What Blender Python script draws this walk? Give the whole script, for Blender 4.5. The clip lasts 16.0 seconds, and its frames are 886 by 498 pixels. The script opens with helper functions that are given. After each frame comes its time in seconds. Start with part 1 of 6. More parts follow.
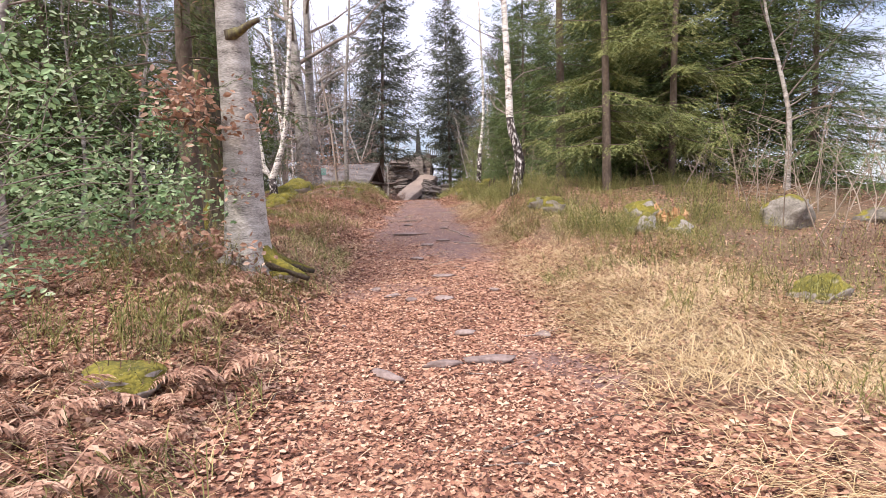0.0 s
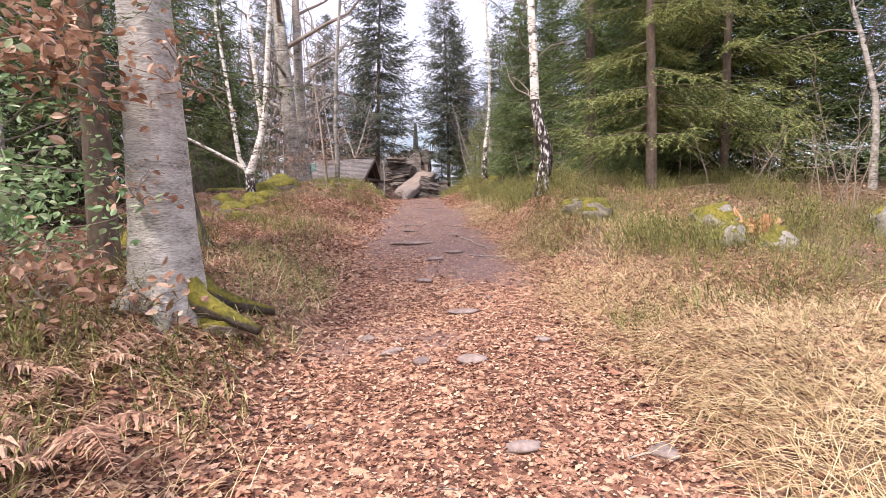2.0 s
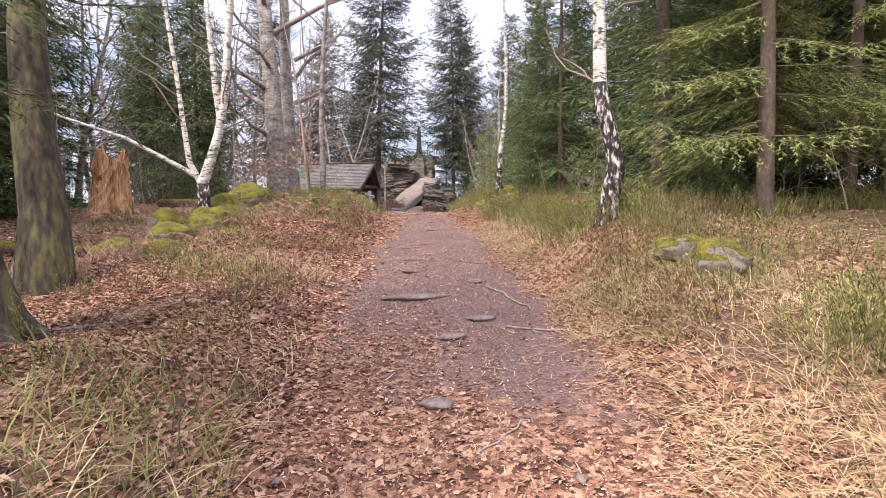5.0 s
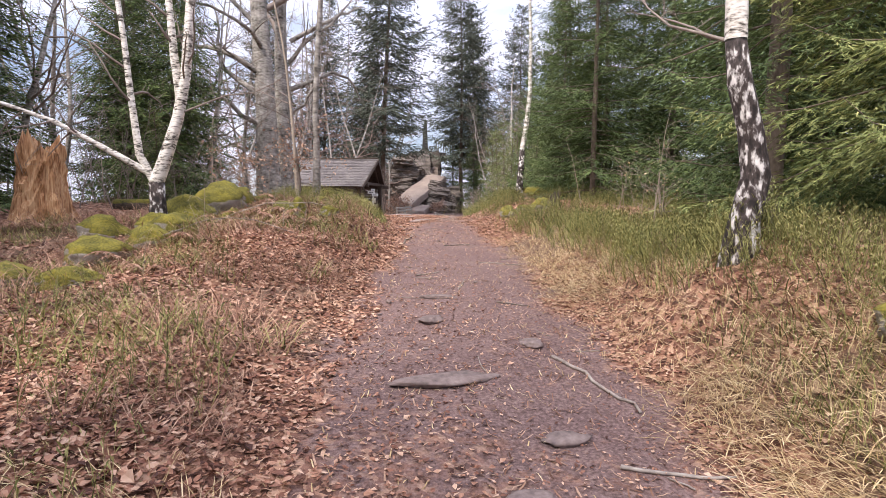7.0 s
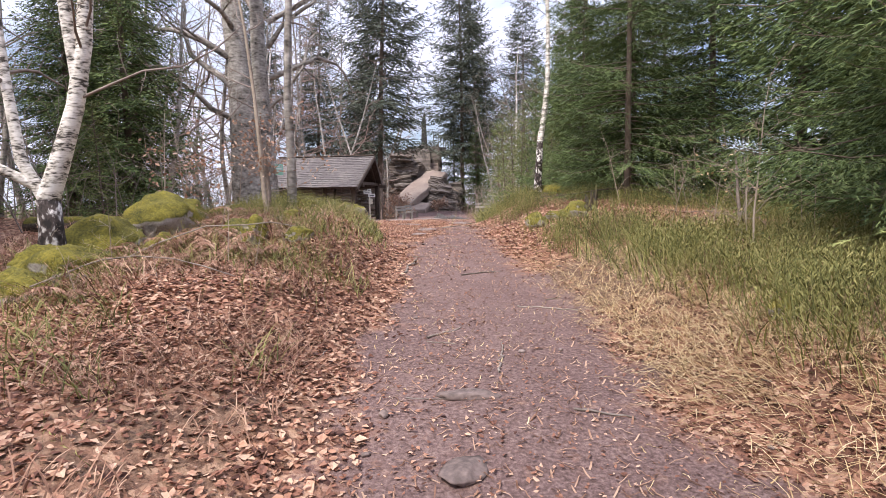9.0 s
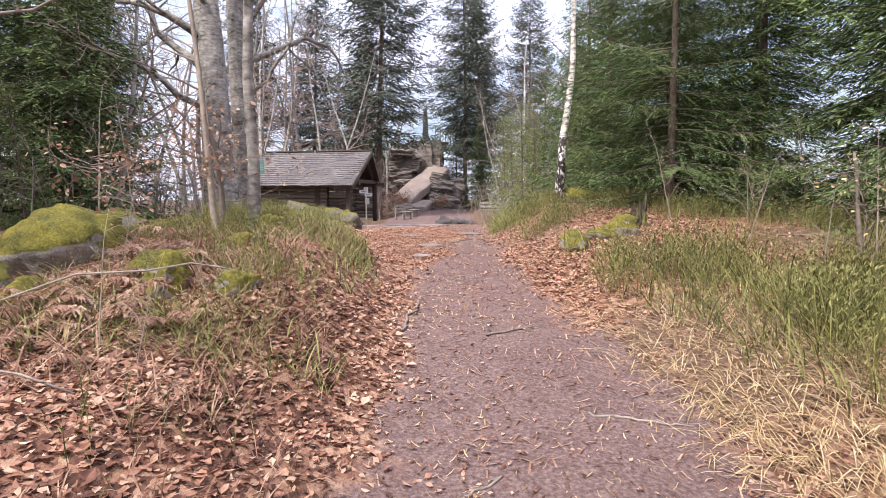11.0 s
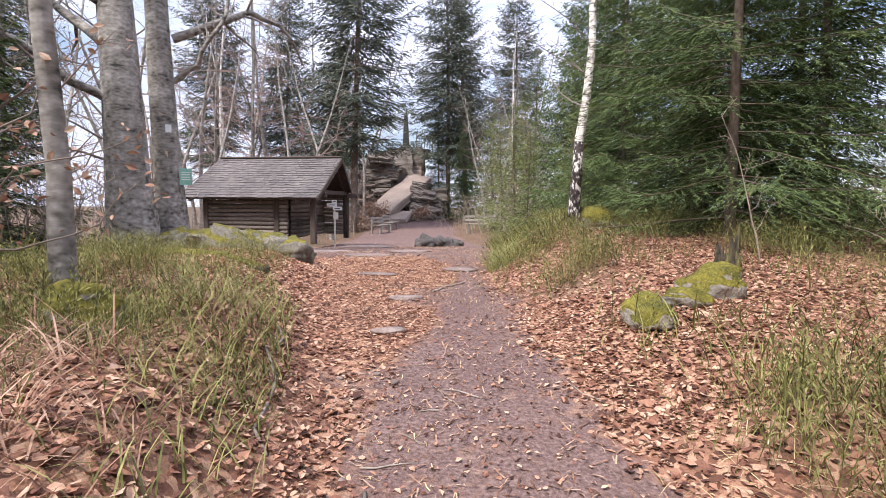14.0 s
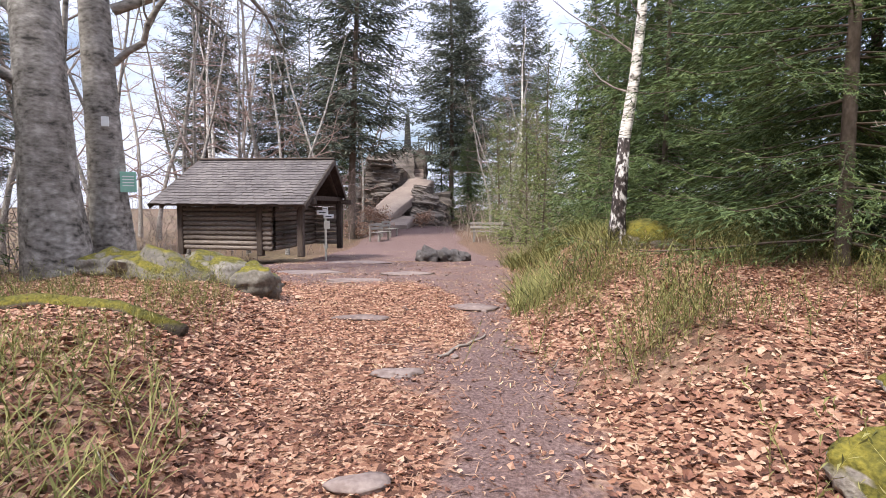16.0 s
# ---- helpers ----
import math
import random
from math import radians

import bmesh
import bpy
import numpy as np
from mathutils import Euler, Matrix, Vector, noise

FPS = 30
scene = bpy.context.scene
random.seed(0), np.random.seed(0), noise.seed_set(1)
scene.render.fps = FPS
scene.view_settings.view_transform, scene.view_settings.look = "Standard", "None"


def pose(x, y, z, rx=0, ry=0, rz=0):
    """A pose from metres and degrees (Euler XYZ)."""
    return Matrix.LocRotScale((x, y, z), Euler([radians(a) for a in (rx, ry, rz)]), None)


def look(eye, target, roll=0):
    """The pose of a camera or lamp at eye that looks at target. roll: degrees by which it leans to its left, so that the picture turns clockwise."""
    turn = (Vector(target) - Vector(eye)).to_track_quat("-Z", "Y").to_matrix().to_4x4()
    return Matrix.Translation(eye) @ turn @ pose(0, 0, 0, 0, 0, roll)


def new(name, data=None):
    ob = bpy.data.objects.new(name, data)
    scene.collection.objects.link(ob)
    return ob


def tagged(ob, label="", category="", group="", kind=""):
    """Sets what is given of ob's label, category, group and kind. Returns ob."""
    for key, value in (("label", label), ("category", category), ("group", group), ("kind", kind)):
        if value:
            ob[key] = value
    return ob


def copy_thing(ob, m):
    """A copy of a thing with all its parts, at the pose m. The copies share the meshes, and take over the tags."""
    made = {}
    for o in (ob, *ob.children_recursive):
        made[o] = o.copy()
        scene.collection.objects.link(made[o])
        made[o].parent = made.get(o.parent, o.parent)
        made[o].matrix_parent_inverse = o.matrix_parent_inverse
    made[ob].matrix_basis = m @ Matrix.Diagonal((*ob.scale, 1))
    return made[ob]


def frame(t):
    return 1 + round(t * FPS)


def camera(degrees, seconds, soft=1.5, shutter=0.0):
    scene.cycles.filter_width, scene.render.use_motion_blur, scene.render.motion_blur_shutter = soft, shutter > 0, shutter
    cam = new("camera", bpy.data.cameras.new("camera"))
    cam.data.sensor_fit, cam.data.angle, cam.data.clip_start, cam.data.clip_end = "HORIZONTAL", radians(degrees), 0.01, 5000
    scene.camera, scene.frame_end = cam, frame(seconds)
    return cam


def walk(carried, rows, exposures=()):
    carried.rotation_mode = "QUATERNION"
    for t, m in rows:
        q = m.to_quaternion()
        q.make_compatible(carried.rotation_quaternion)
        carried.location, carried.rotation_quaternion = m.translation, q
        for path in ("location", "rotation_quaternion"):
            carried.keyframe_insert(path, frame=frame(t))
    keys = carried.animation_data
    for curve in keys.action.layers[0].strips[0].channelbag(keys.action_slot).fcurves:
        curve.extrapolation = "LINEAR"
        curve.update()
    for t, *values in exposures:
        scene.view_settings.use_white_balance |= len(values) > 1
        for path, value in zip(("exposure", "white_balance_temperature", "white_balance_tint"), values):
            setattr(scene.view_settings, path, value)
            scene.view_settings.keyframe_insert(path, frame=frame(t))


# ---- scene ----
cam = camera(77.2, 16.0, soft=0.6)
PATH = [
    (0, (-0.417, 0.823, 1.16), (-0.196, 2.805, 1.007), -1.3),
    (0.5, (-0.383, 1.335, 1.206), (-0.161, 3.316, 1.047), -1.2),
    (1, (-0.411, 1.896, 1.216), (-0.182, 3.877, 1.056), -1.0),
    (1.5, (-0.382, 2.476, 1.235), (-0.149, 4.455, 1.072), -1.0),
    (2, (-0.395, 3.043, 1.258), (-0.16, 5.022, 1.094), -1.1),
    (2.5, (-0.333, 3.541, 1.338), (-0.096, 5.52, 1.172), -1.3),
    (3, (-0.211, 4.084, 1.389), (0.029, 6.063, 1.228), -1.1),
    (3.5, (-0.177, 4.627, 1.446), (0.06, 6.607, 1.292), -0.6),
    (4, (-0.156, 5.153, 1.484), (0.072, 7.134, 1.335), -0.4),
    (4.2, (-0.168, 5.363, 1.513), (0.06, 7.344, 1.367), -0.4),
    (6.3, (-0.213, 7.728, 1.683), (0.012, 9.709, 1.535), 0.2),
    (6.5, (-0.184, 7.977, 1.744), (0.036, 9.959, 1.592), 0.4),
    (7, (-0.235, 8.579, 1.767), (-0.013, 10.56, 1.609), 0.7),
    (7.5, (-0.219, 9.168, 1.798), (0.001, 11.149, 1.636), 0.5),
    (8, (-0.238, 9.776, 1.854), (-0.015, 11.757, 1.689), 0.4),
    (8.5, (-0.216, 10.37, 1.92), (0.005, 12.351, 1.751), -0.0),
    (9, (-0.15, 10.989, 1.993), (0.07, 12.969, 1.816), -0.6),
    (9.2, (-0.128, 11.243, 1.977), (0.088, 13.223, 1.797), -0.8),
    (11.3, (-0.045, 13.404, 2.246), (0.181, 15.381, 2.049), 0.1),
    (11.5, (-0.066, 13.615, 2.25), (0.168, 15.592, 2.063), 0.1),
    (12, (-0.029, 14.116, 2.307), (0.205, 16.095, 2.139), 0.3),
    (12.5, (0.036, 14.613, 2.344), (0.276, 16.592, 2.176), 0.1),
    (13, (0.092, 15.09, 2.388), (0.347, 17.067, 2.219), -0.0),
    (13.5, (0.22, 15.567, 2.401), (0.498, 17.54, 2.231), 0.0),
    (14, (0.298, 16.07, 2.43), (0.586, 18.042, 2.262), 0.3),
    (14.5, (0.371, 16.584, 2.455), (0.657, 18.556, 2.292), 0.3),
    (15, (0.438, 17.126, 2.484), (0.725, 19.099, 2.323), 0.4),
    (15.5, (0.499, 17.658, 2.538), (0.779, 19.632, 2.378), 0.4),
    (16, (0.529, 18.188, 2.574), (0.81, 20.162, 2.415), 0.4),
]
walk(cam, [(t, look(eye, target, roll)) for t, eye, target, roll in PATH], [(0, 0.43, 6600, 17), (3, 0.55, 6650, 18), (6.5, 0.43, 6480, 15), (9, 0.36, 6360, 15), (11.5, 0.55, 6290, 14), (13.5, 0.46, 6240, 13), (16, 0.41, 6290, 12)])


# ---- light ----
world = bpy.data.worlds.new("sky")
scene.world = world
world.use_nodes = True
wn, wl = world.node_tree.nodes, world.node_tree.links
wn.clear()
w_out = wn.new("ShaderNodeOutputWorld")
w_bg = wn.new("ShaderNodeBackground")
w_sky = wn.new("ShaderNodeTexSky")
w_sky.sky_type = "NISHITA"
w_sky.sun_disc = False
w_sky.sun_elevation = radians(54)
w_sky.sun_rotation = radians(-131)
w_sky.altitude = 700
w_co = wn.new("ShaderNodeTexCoord")
w_map = wn.new("ShaderNodeMapping")
w_map.inputs["Scale"].default_value = (1.0, 1.0, 2.6)
w_noise = wn.new("ShaderNodeTexNoise")
w_noise.inputs["Scale"].default_value = 2.6
w_noise.inputs["Detail"].default_value = 8
w_noise.inputs["Roughness"].default_value = 0.55
w_ramp = wn.new("ShaderNodeValToRGB")
w_ramp.color_ramp.elements[0].position = 0.32
w_ramp.color_ramp.elements[1].position = 0.60
w_mix = wn.new("ShaderNodeMix")
w_mix.data_type = "RGBA"
w_mix.inputs[7].default_value = (8.4, 8.7, 10.4, 1)
wl.new(w_co.outputs["Generated"], w_map.inputs["Vector"])
wl.new(w_map.outputs["Vector"], w_noise.inputs["Vector"])
wl.new(w_noise.outputs["Fac"], w_ramp.inputs["Fac"])
wl.new(w_ramp.outputs["Color"], w_mix.inputs[0])
wl.new(w_sky.outputs["Color"], w_mix.inputs[6])
# clouds are brighter overhead than near the horizon
w_sep = wn.new("ShaderNodeSeparateXYZ")
w_rise = wn.new("ShaderNodeMapRange")
w_rise.inputs["From Min"].default_value, w_rise.inputs["From Max"].default_value = 0.12, 0.85
w_rise.inputs["To Min"].default_value, w_rise.inputs["To Max"].default_value = 0.84, 2.3
w_mul = wn.new("ShaderNodeVectorMath")
w_mul.operation = "SCALE"
wl.new(w_co.outputs["Generated"], w_sep.inputs[0])
wl.new(w_sep.outputs["Z"], w_rise.inputs["Value"])
wl.new(w_mix.outputs[2], w_mul.inputs[0])
wl.new(w_rise.outputs[0], w_mul.inputs["Scale"])
wl.new(w_mul.outputs[0], w_bg.inputs["Color"])
w_bg.inputs["Strength"].default_value = 0.115
wl.new(w_bg.outputs["Background"], w_out.inputs["Surface"])

sun = new("sun", bpy.data.lights.new("sun", "SUN"))
sun.data.energy = 4.9
sun.data.angle = radians(14)
sun.data.color = (1.0, 0.95, 0.86)
sun.matrix_world = look((-17, -15, 31), (0, 0, 0))


# ---- materials ----
def mat(name, colors, scale=6.0, rough=0.9, bump=0.3, fine=40.0, island=0.0, stretch=(1, 1, 1), spread=(0.3, 0.7),
        moss=0.0, translucent=0.0, rand=0.0, coords="Object"):
    """Two scales of noise through a ramp of colours, with relief; island: tint by piece; moss: green cover on upward faces."""
    m = bpy.data.materials.new(name)
    m.use_nodes = True
    n, l = m.node_tree.nodes, m.node_tree.links
    bsdf = n["Principled BSDF"]
    bsdf.inputs["Roughness"].default_value = rough
    bsdf.inputs["Specular IOR Level"].default_value = 0.25
    co = n.new("ShaderNodeTexCoord")
    mp = n.new("ShaderNodeMapping")
    mp.inputs["Scale"].default_value = stretch
    l.new(co.outputs[coords], mp.inputs["Vector"])
    big = n.new("ShaderNodeTexNoise")
    big.inputs["Scale"].default_value = scale
    big.inputs["Detail"].default_value = 6
    big.inputs["Roughness"].default_value = 0.6
    small = n.new("ShaderNodeTexNoise")
    small.inputs["Scale"].default_value = fine
    small.inputs["Detail"].default_value = 5
    l.new(mp.outputs[0], big.inputs["Vector"])
    l.new(mp.outputs[0], small.inputs["Vector"])
    mixv = n.new("ShaderNodeMath")
    mixv.operation = "MULTIPLY_ADD"
    mixv.inputs[1].default_value = 0.45
    half = n.new("ShaderNodeMath")
    half.operation = "MULTIPLY"
    half.inputs[1].default_value = 0.55
    l.new(big.outputs["Fac"], half.inputs[0])
    l.new(small.outputs["Fac"], mixv.inputs[0])
    l.new(half.outputs[0], mixv.inputs[2])
    fac = mixv.outputs[0]
    if island or rand:
        src = n.new("ShaderNodeNewGeometry").outputs["Random Per Island"] if island else n.new("ShaderNodeObjectInfo").outputs["Random"]
        k = n.new("ShaderNodeMath")
        k.operation = "MULTIPLY_ADD"
        k.inputs[1].default_value = island or rand
        sub = n.new("ShaderNodeMath")
        sub.operation = "SUBTRACT"
        sub.inputs[1].default_value = (island or rand) * 0.5
        l.new(src, k.inputs[0])
        l.new(fac, k.inputs[2])
        l.new(k.outputs[0], sub.inputs[0])
        fac = sub.outputs[0]
    ramp = n.new("ShaderNodeValToRGB")
    el = ramp.color_ramp.elements
    while len(el) < len(colors):
        el.new(0.5)
    for i, c in enumerate(colors):
        el[i].position = spread[0] + (spread[1] - spread[0]) * i / max(1, len(colors) - 1)
        el[i].color = (*c, 1)
    l.new(fac, ramp.inputs["Fac"])
    color = ramp.outputs["Color"]
    if moss:
        geo = n.new("ShaderNodeNewGeometry")
        sep = n.new("ShaderNodeSeparateXYZ")
        l.new(geo.outputs["Normal"], sep.inputs[0])
        mn = n.new("ShaderNodeTexNoise")
        mn.inputs["Scale"].default_value = 3.2
        mn.inputs["Detail"].default_value = 5
        l.new(co.outputs[coords], mn.inputs["Vector"])
        add = n.new("ShaderNodeMath")
        add.operation = "MULTIPLY_ADD"
        add.inputs[1].default_value = 0.75
        l.new(sep.outputs["Z"], add.inputs[0])
        l.new(mn.outputs["Fac"], add.inputs[2])
        scaled = n.new("ShaderNodeMath")
        scaled.operation = "MULTIPLY"
        scaled.inputs[1].default_value = 0.75
        l.new(add.outputs[0], scaled.inputs[0])
        mr = n.new("ShaderNodeValToRGB")
        mr.color_ramp.elements[0].position = (1.12 - moss * 0.62) * 0.75 - 0.05
        mr.color_ramp.elements[1].position = min(1.0, (1.12 - moss * 0.62) * 0.75 + 0.06)
        l.new(scaled.outputs[0], mr.inputs["Fac"])
        mg = n.new("ShaderNodeValToRGB")
        mg.color_ramp.elements.new(0.5)
        for e, (p, c) in zip(mg.color_ramp.elements, ((0.36, (0.035, 0.036, 0.009)), (0.5, (0.115, 0.10, 0.018)), (0.66, (0.225, 0.185, 0.03)))):
            e.position, e.color = p, (*c, 1)
        l.new(mixv.outputs[0], mg.inputs["Fac"])
        mx = n.new("ShaderNodeMix")
        mx.data_type = "RGBA"
        l.new(mr.outputs["Color"], mx.inputs[0])
        l.new(color, mx.inputs[6])
        l.new(mg.outputs["Color"], mx.inputs[7])
        color = mx.outputs[2]
    l.new(color, bsdf.inputs["Base Color"])
    if bump:
        b = n.new("ShaderNodeBump")
        b.inputs["Strength"].default_value = bump
        b.inputs["Distance"].default_value = 0.02
        l.new(mixv.outputs[0], b.inputs["Height"])
        l.new(b.outputs[0], bsdf.inputs["Normal"])
    if translucent:
        tr = n.new("ShaderNodeBsdfTranslucent")
        l.new(color, tr.inputs["Color"])
        ms = n.new("ShaderNodeMixShader")
        ms.inputs[0].default_value = translucent
        l.new(bsdf.outputs[0], ms.inputs[1])
        l.new(tr.outputs[0], ms.inputs[2])
        l.new(ms.outputs[0], n["Material Output"].inputs["Surface"])
    return m


M_BEECH = mat("beech_bark", [(0.10, 0.092, 0.078), (0.25, 0.23, 0.20), (0.36, 0.335, 0.295), (0.46, 0.43, 0.39)], 3.4, 0.88, 0.8, 30, stretch=(1, 1, 4.0), spread=(0.34, 0.62))
M_BIRCH = mat("birch_bark", [(0.06, 0.05, 0.04), (0.52, 0.47, 0.40), (0.74, 0.69, 0.62)], 4.0, 0.75, 0.35, 18, stretch=(1, 1, 3.0), spread=(0.41, 0.56))
M_BIRCHBASE = mat("birch_bark_cracked", [(0.02, 0.016, 0.014), (0.06, 0.045, 0.04), (0.62, 0.58, 0.54)], 6.0, 0.9, 1.0, 16, stretch=(1.6, 1.6, 0.8), spread=(0.42, 0.60))
M_SPRUCEBARK = mat("spruce_bark", [(0.055, 0.04, 0.03), (0.125, 0.095, 0.072), (0.20, 0.155, 0.12)], 6, 0.95, 0.7, 30, stretch=(1, 1, 0.5))
M_DARKBARK = mat("dark_mossy_bark", [(0.022, 0.018, 0.012), (0.08, 0.064, 0.044), (0.18, 0.165, 0.06)], 4.5, 0.95, 1.0, 20, stretch=(1, 1, 0.3), spread=(0.36, 0.64))
M_GREYBARK = mat("grey_bark", [(0.06, 0.054, 0.045), (0.20, 0.178, 0.152), (0.31, 0.28, 0.245), (0.46, 0.42, 0.37)], 2.2, 0.95, 1.0, 9, stretch=(1.2, 1.2, 2.4), spread=(0.36, 0.64))
M_TWIG = mat("bare_twigs", [(0.13, 0.10, 0.082), (0.28, 0.225, 0.19)], 4, 0.9, 0, 20)
M_PALETWIG = mat("pale_dry_twigs", [(0.20, 0.155, 0.12), (0.38, 0.31, 0.24)], 4, 0.9, 0, 20)
M_REDTWIG = mat("reddish_twigs", [(0.19, 0.125, 0.11), (0.36, 0.26, 0.22)], 4, 0.9, 0, 20)
M_NEEDLE = mat("spruce_needles", [(0.042, 0.06, 0.022), (0.205, 0.235, 0.075), (0.43, 0.43, 0.165)], 0.9, 0.75, 0, 6, island=0.35, spread=(0.28, 0.72), translucent=0.2)
# dark green needles; on two spruces behind the birch the darkness stands in for shade
M_NEEDLEDARK = mat("dark_spruce_needles", [(0.018, 0.033, 0.014), (0.09, 0.13, 0.046), (0.205, 0.25, 0.085)], 0.9, 0.75, 0, 6, island=0.35, spread=(0.28, 0.72), translucent=0.15)
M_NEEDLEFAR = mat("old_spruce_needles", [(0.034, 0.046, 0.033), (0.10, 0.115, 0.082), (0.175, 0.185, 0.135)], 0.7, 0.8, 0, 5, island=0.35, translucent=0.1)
M_LARCH = mat("light_young_needles", [(0.10, 0.13, 0.04), (0.18, 0.21, 0.07), (0.28, 0.28, 0.11)], 0.9, 0.8, 0, 6, island=0.35, translucent=0.2)
M_LEAF = mat("fallen_beech_leaves", [(0.07, 0.031, 0.022), (0.25, 0.112, 0.072), (0.41, 0.22, 0.14), (0.57, 0.38, 0.265)], 5, 0.7, 0, 30, island=0.65, spread=(0.2, 0.8), translucent=0.15)
M_WITHERED = mat("withered_leaves", [(0.19, 0.095, 0.06), (0.37, 0.215, 0.14), (0.57, 0.41, 0.30)], 5, 0.7, 0, 30, island=0.5, spread=(0.25, 0.75), translucent=0.25)
M_STRAW = mat("pale_straw", [(0.24, 0.155, 0.078), (0.50, 0.36, 0.185), (0.67, 0.535, 0.325)], 3, 0.7, 0, 30, island=0.5, spread=(0.25, 0.75), translucent=0.15)
M_FERN = mat("dead_bracken", [(0.10, 0.05, 0.032), (0.28, 0.15, 0.098), (0.48, 0.32, 0.22)], 3, 0.8, 0, 30, island=0.4, translucent=0.15)
M_BILB = mat("bilberry_shrub", [(0.06, 0.062, 0.02), (0.18, 0.178, 0.056), (0.33, 0.30, 0.115)], 1.2, 0.8, 0, 8, island=0.5, spread=(0.25, 0.75), translucent=0.2)
M_HEATH = mat("brown_heath_twigs", [(0.06, 0.035, 0.024), (0.18, 0.11, 0.07), (0.33, 0.23, 0.15)], 1.2, 0.85, 0, 8, island=0.5, spread=(0.25, 0.75))
M_HOLLY = mat("green_leaves", [(0.12, 0.20, 0.09), (0.24, 0.36, 0.16), (0.42, 0.50, 0.30)], 3, 0.4, 0, 20, island=0.5, spread=(0.25, 0.75), translucent=0.35)
M_ROCK = mat("grey_sandstone", [(0.055, 0.047, 0.043), (0.13, 0.112, 0.10), (0.24, 0.21, 0.19)], 2.2, 0.92, 0.6, 22, rand=0.2)
M_CLIFF = mat("layered_sandstone", [(0.035, 0.03, 0.027), (0.13, 0.108, 0.092), (0.26, 0.22, 0.19)], 0.9, 0.92, 0.9, 6, stretch=(1, 1, 5), rand=0.2, coords="Object")
M_SLAB = mat("worn_slab", [(0.17, 0.13, 0.11), (0.25, 0.195, 0.165), (0.32, 0.26, 0.22)], 1.2, 0.9, 0.3, 16)
M_MOSSROCK = mat("mossy_stone", [(0.12, 0.105, 0.09), (0.26, 0.23, 0.19), (0.42, 0.38, 0.34)], 4.5, 0.95, 1.0, 50, moss=0.86, rand=0.15)
M_HALFMOSS = mat("half_mossy_stone", [(0.085, 0.074, 0.06), (0.18, 0.16, 0.13), (0.32, 0.29, 0.25)], 3.0, 0.95, 0.7, 30, moss=0.12, rand=0.15)
M_MOSSLOG = mat("mossy_rotten_log", [(0.03, 0.024, 0.018), (0.09, 0.07, 0.05), (0.17, 0.14, 0.10)], 3.0, 0.95, 0.9, 40, moss=0.4, rand=0.1)
M_MOSSBARK = mat("mossy_bark", [(0.018, 0.014, 0.010), (0.07, 0.055, 0.04), (0.15, 0.125, 0.09)], 4.0, 0.95, 1.0, 34, moss=0.72, rand=0.1)
M_CAPMOSS = mat("moss_capped_stone", [(0.14, 0.125, 0.11), (0.30, 0.27, 0.235), (0.50, 0.46, 0.42)], 3.0, 0.95, 0.7, 40, moss=0.5, rand=0.15)
M_PATHSTONE = mat("trodden_stone", [(0.10, 0.075, 0.065), (0.19, 0.14, 0.122), (0.28, 0.22, 0.19)], 4, 0.85, 0.5, 30, rand=0.2)
M_STUMP = mat("rotten_wood", [(0.16, 0.07, 0.03), (0.40, 0.21, 0.10), (0.58, 0.37, 0.20)], 4, 0.9, 0.9, 18, stretch=(3.0, 3.0, 0.3), spread=(0.37, 0.60))
M_DEADWOOD = mat("grey_deadwood", [(0.10, 0.08, 0.065), (0.22, 0.18, 0.15), (0.35, 0.30, 0.25)], 5, 0.9, 0.7, 26, rand=0.2)
M_LOG = mat("weathered_log", [(0.07, 0.056, 0.048), (0.18, 0.145, 0.122), (0.32, 0.27, 0.23)], 3, 0.85, 0.5, 24, stretch=(0.4, 3, 3), rand=0.22)
M_POST = mat("dark_timber", [(0.03, 0.023, 0.018), (0.075, 0.055, 0.044), (0.13, 0.10, 0.08)], 3, 0.85, 0.5, 24, stretch=(2.4, 2.4, 0.35), rand=0.15)
M_ROOF = mat("weathered_shingles", [(0.07, 0.06, 0.058), (0.125, 0.108, 0.102), (0.18, 0.155, 0.142)], 1.2, 0.9, 0.4, 20, island=0.14, stretch=(1, 1, 1))
M_OBELISK = mat("dark_stone_monument", [(0.03, 0.03, 0.03), (0.07, 0.066, 0.06)], 1.5, 0.8, 0.3, 12)
M_SIGN = mat("pale_sign", [(0.62, 0.58, 0.46), (0.74, 0.71, 0.60)], 4, 0.6, 0, 30)
M_SIGNWHITE = mat("white_board", [(0.72, 0.72, 0.68), (0.80, 0.80, 0.77)], 4, 0.6, 0, 30)
M_GREENSIGN = mat("green_board", [(0.22, 0.44, 0.33), (0.30, 0.54, 0.42)], 4, 0.5, 0, 30)
M_INK = mat("sign_print", [(0.04, 0.04, 0.04), (0.06, 0.06, 0.06)], 4, 0.6, 0, 30)
M_IRON = mat("rusty_rail", [(0.05, 0.04, 0.035), (0.10, 0.08, 0.07)], 6, 0.6, 0.2, 30)
M_BENCH = mat("grey_bench_wood", [(0.16, 0.14, 0.12), (0.30, 0.27, 0.23)], 4, 0.85, 0.4, 30, stretch=(0.4, 3, 3), rand=0.2)


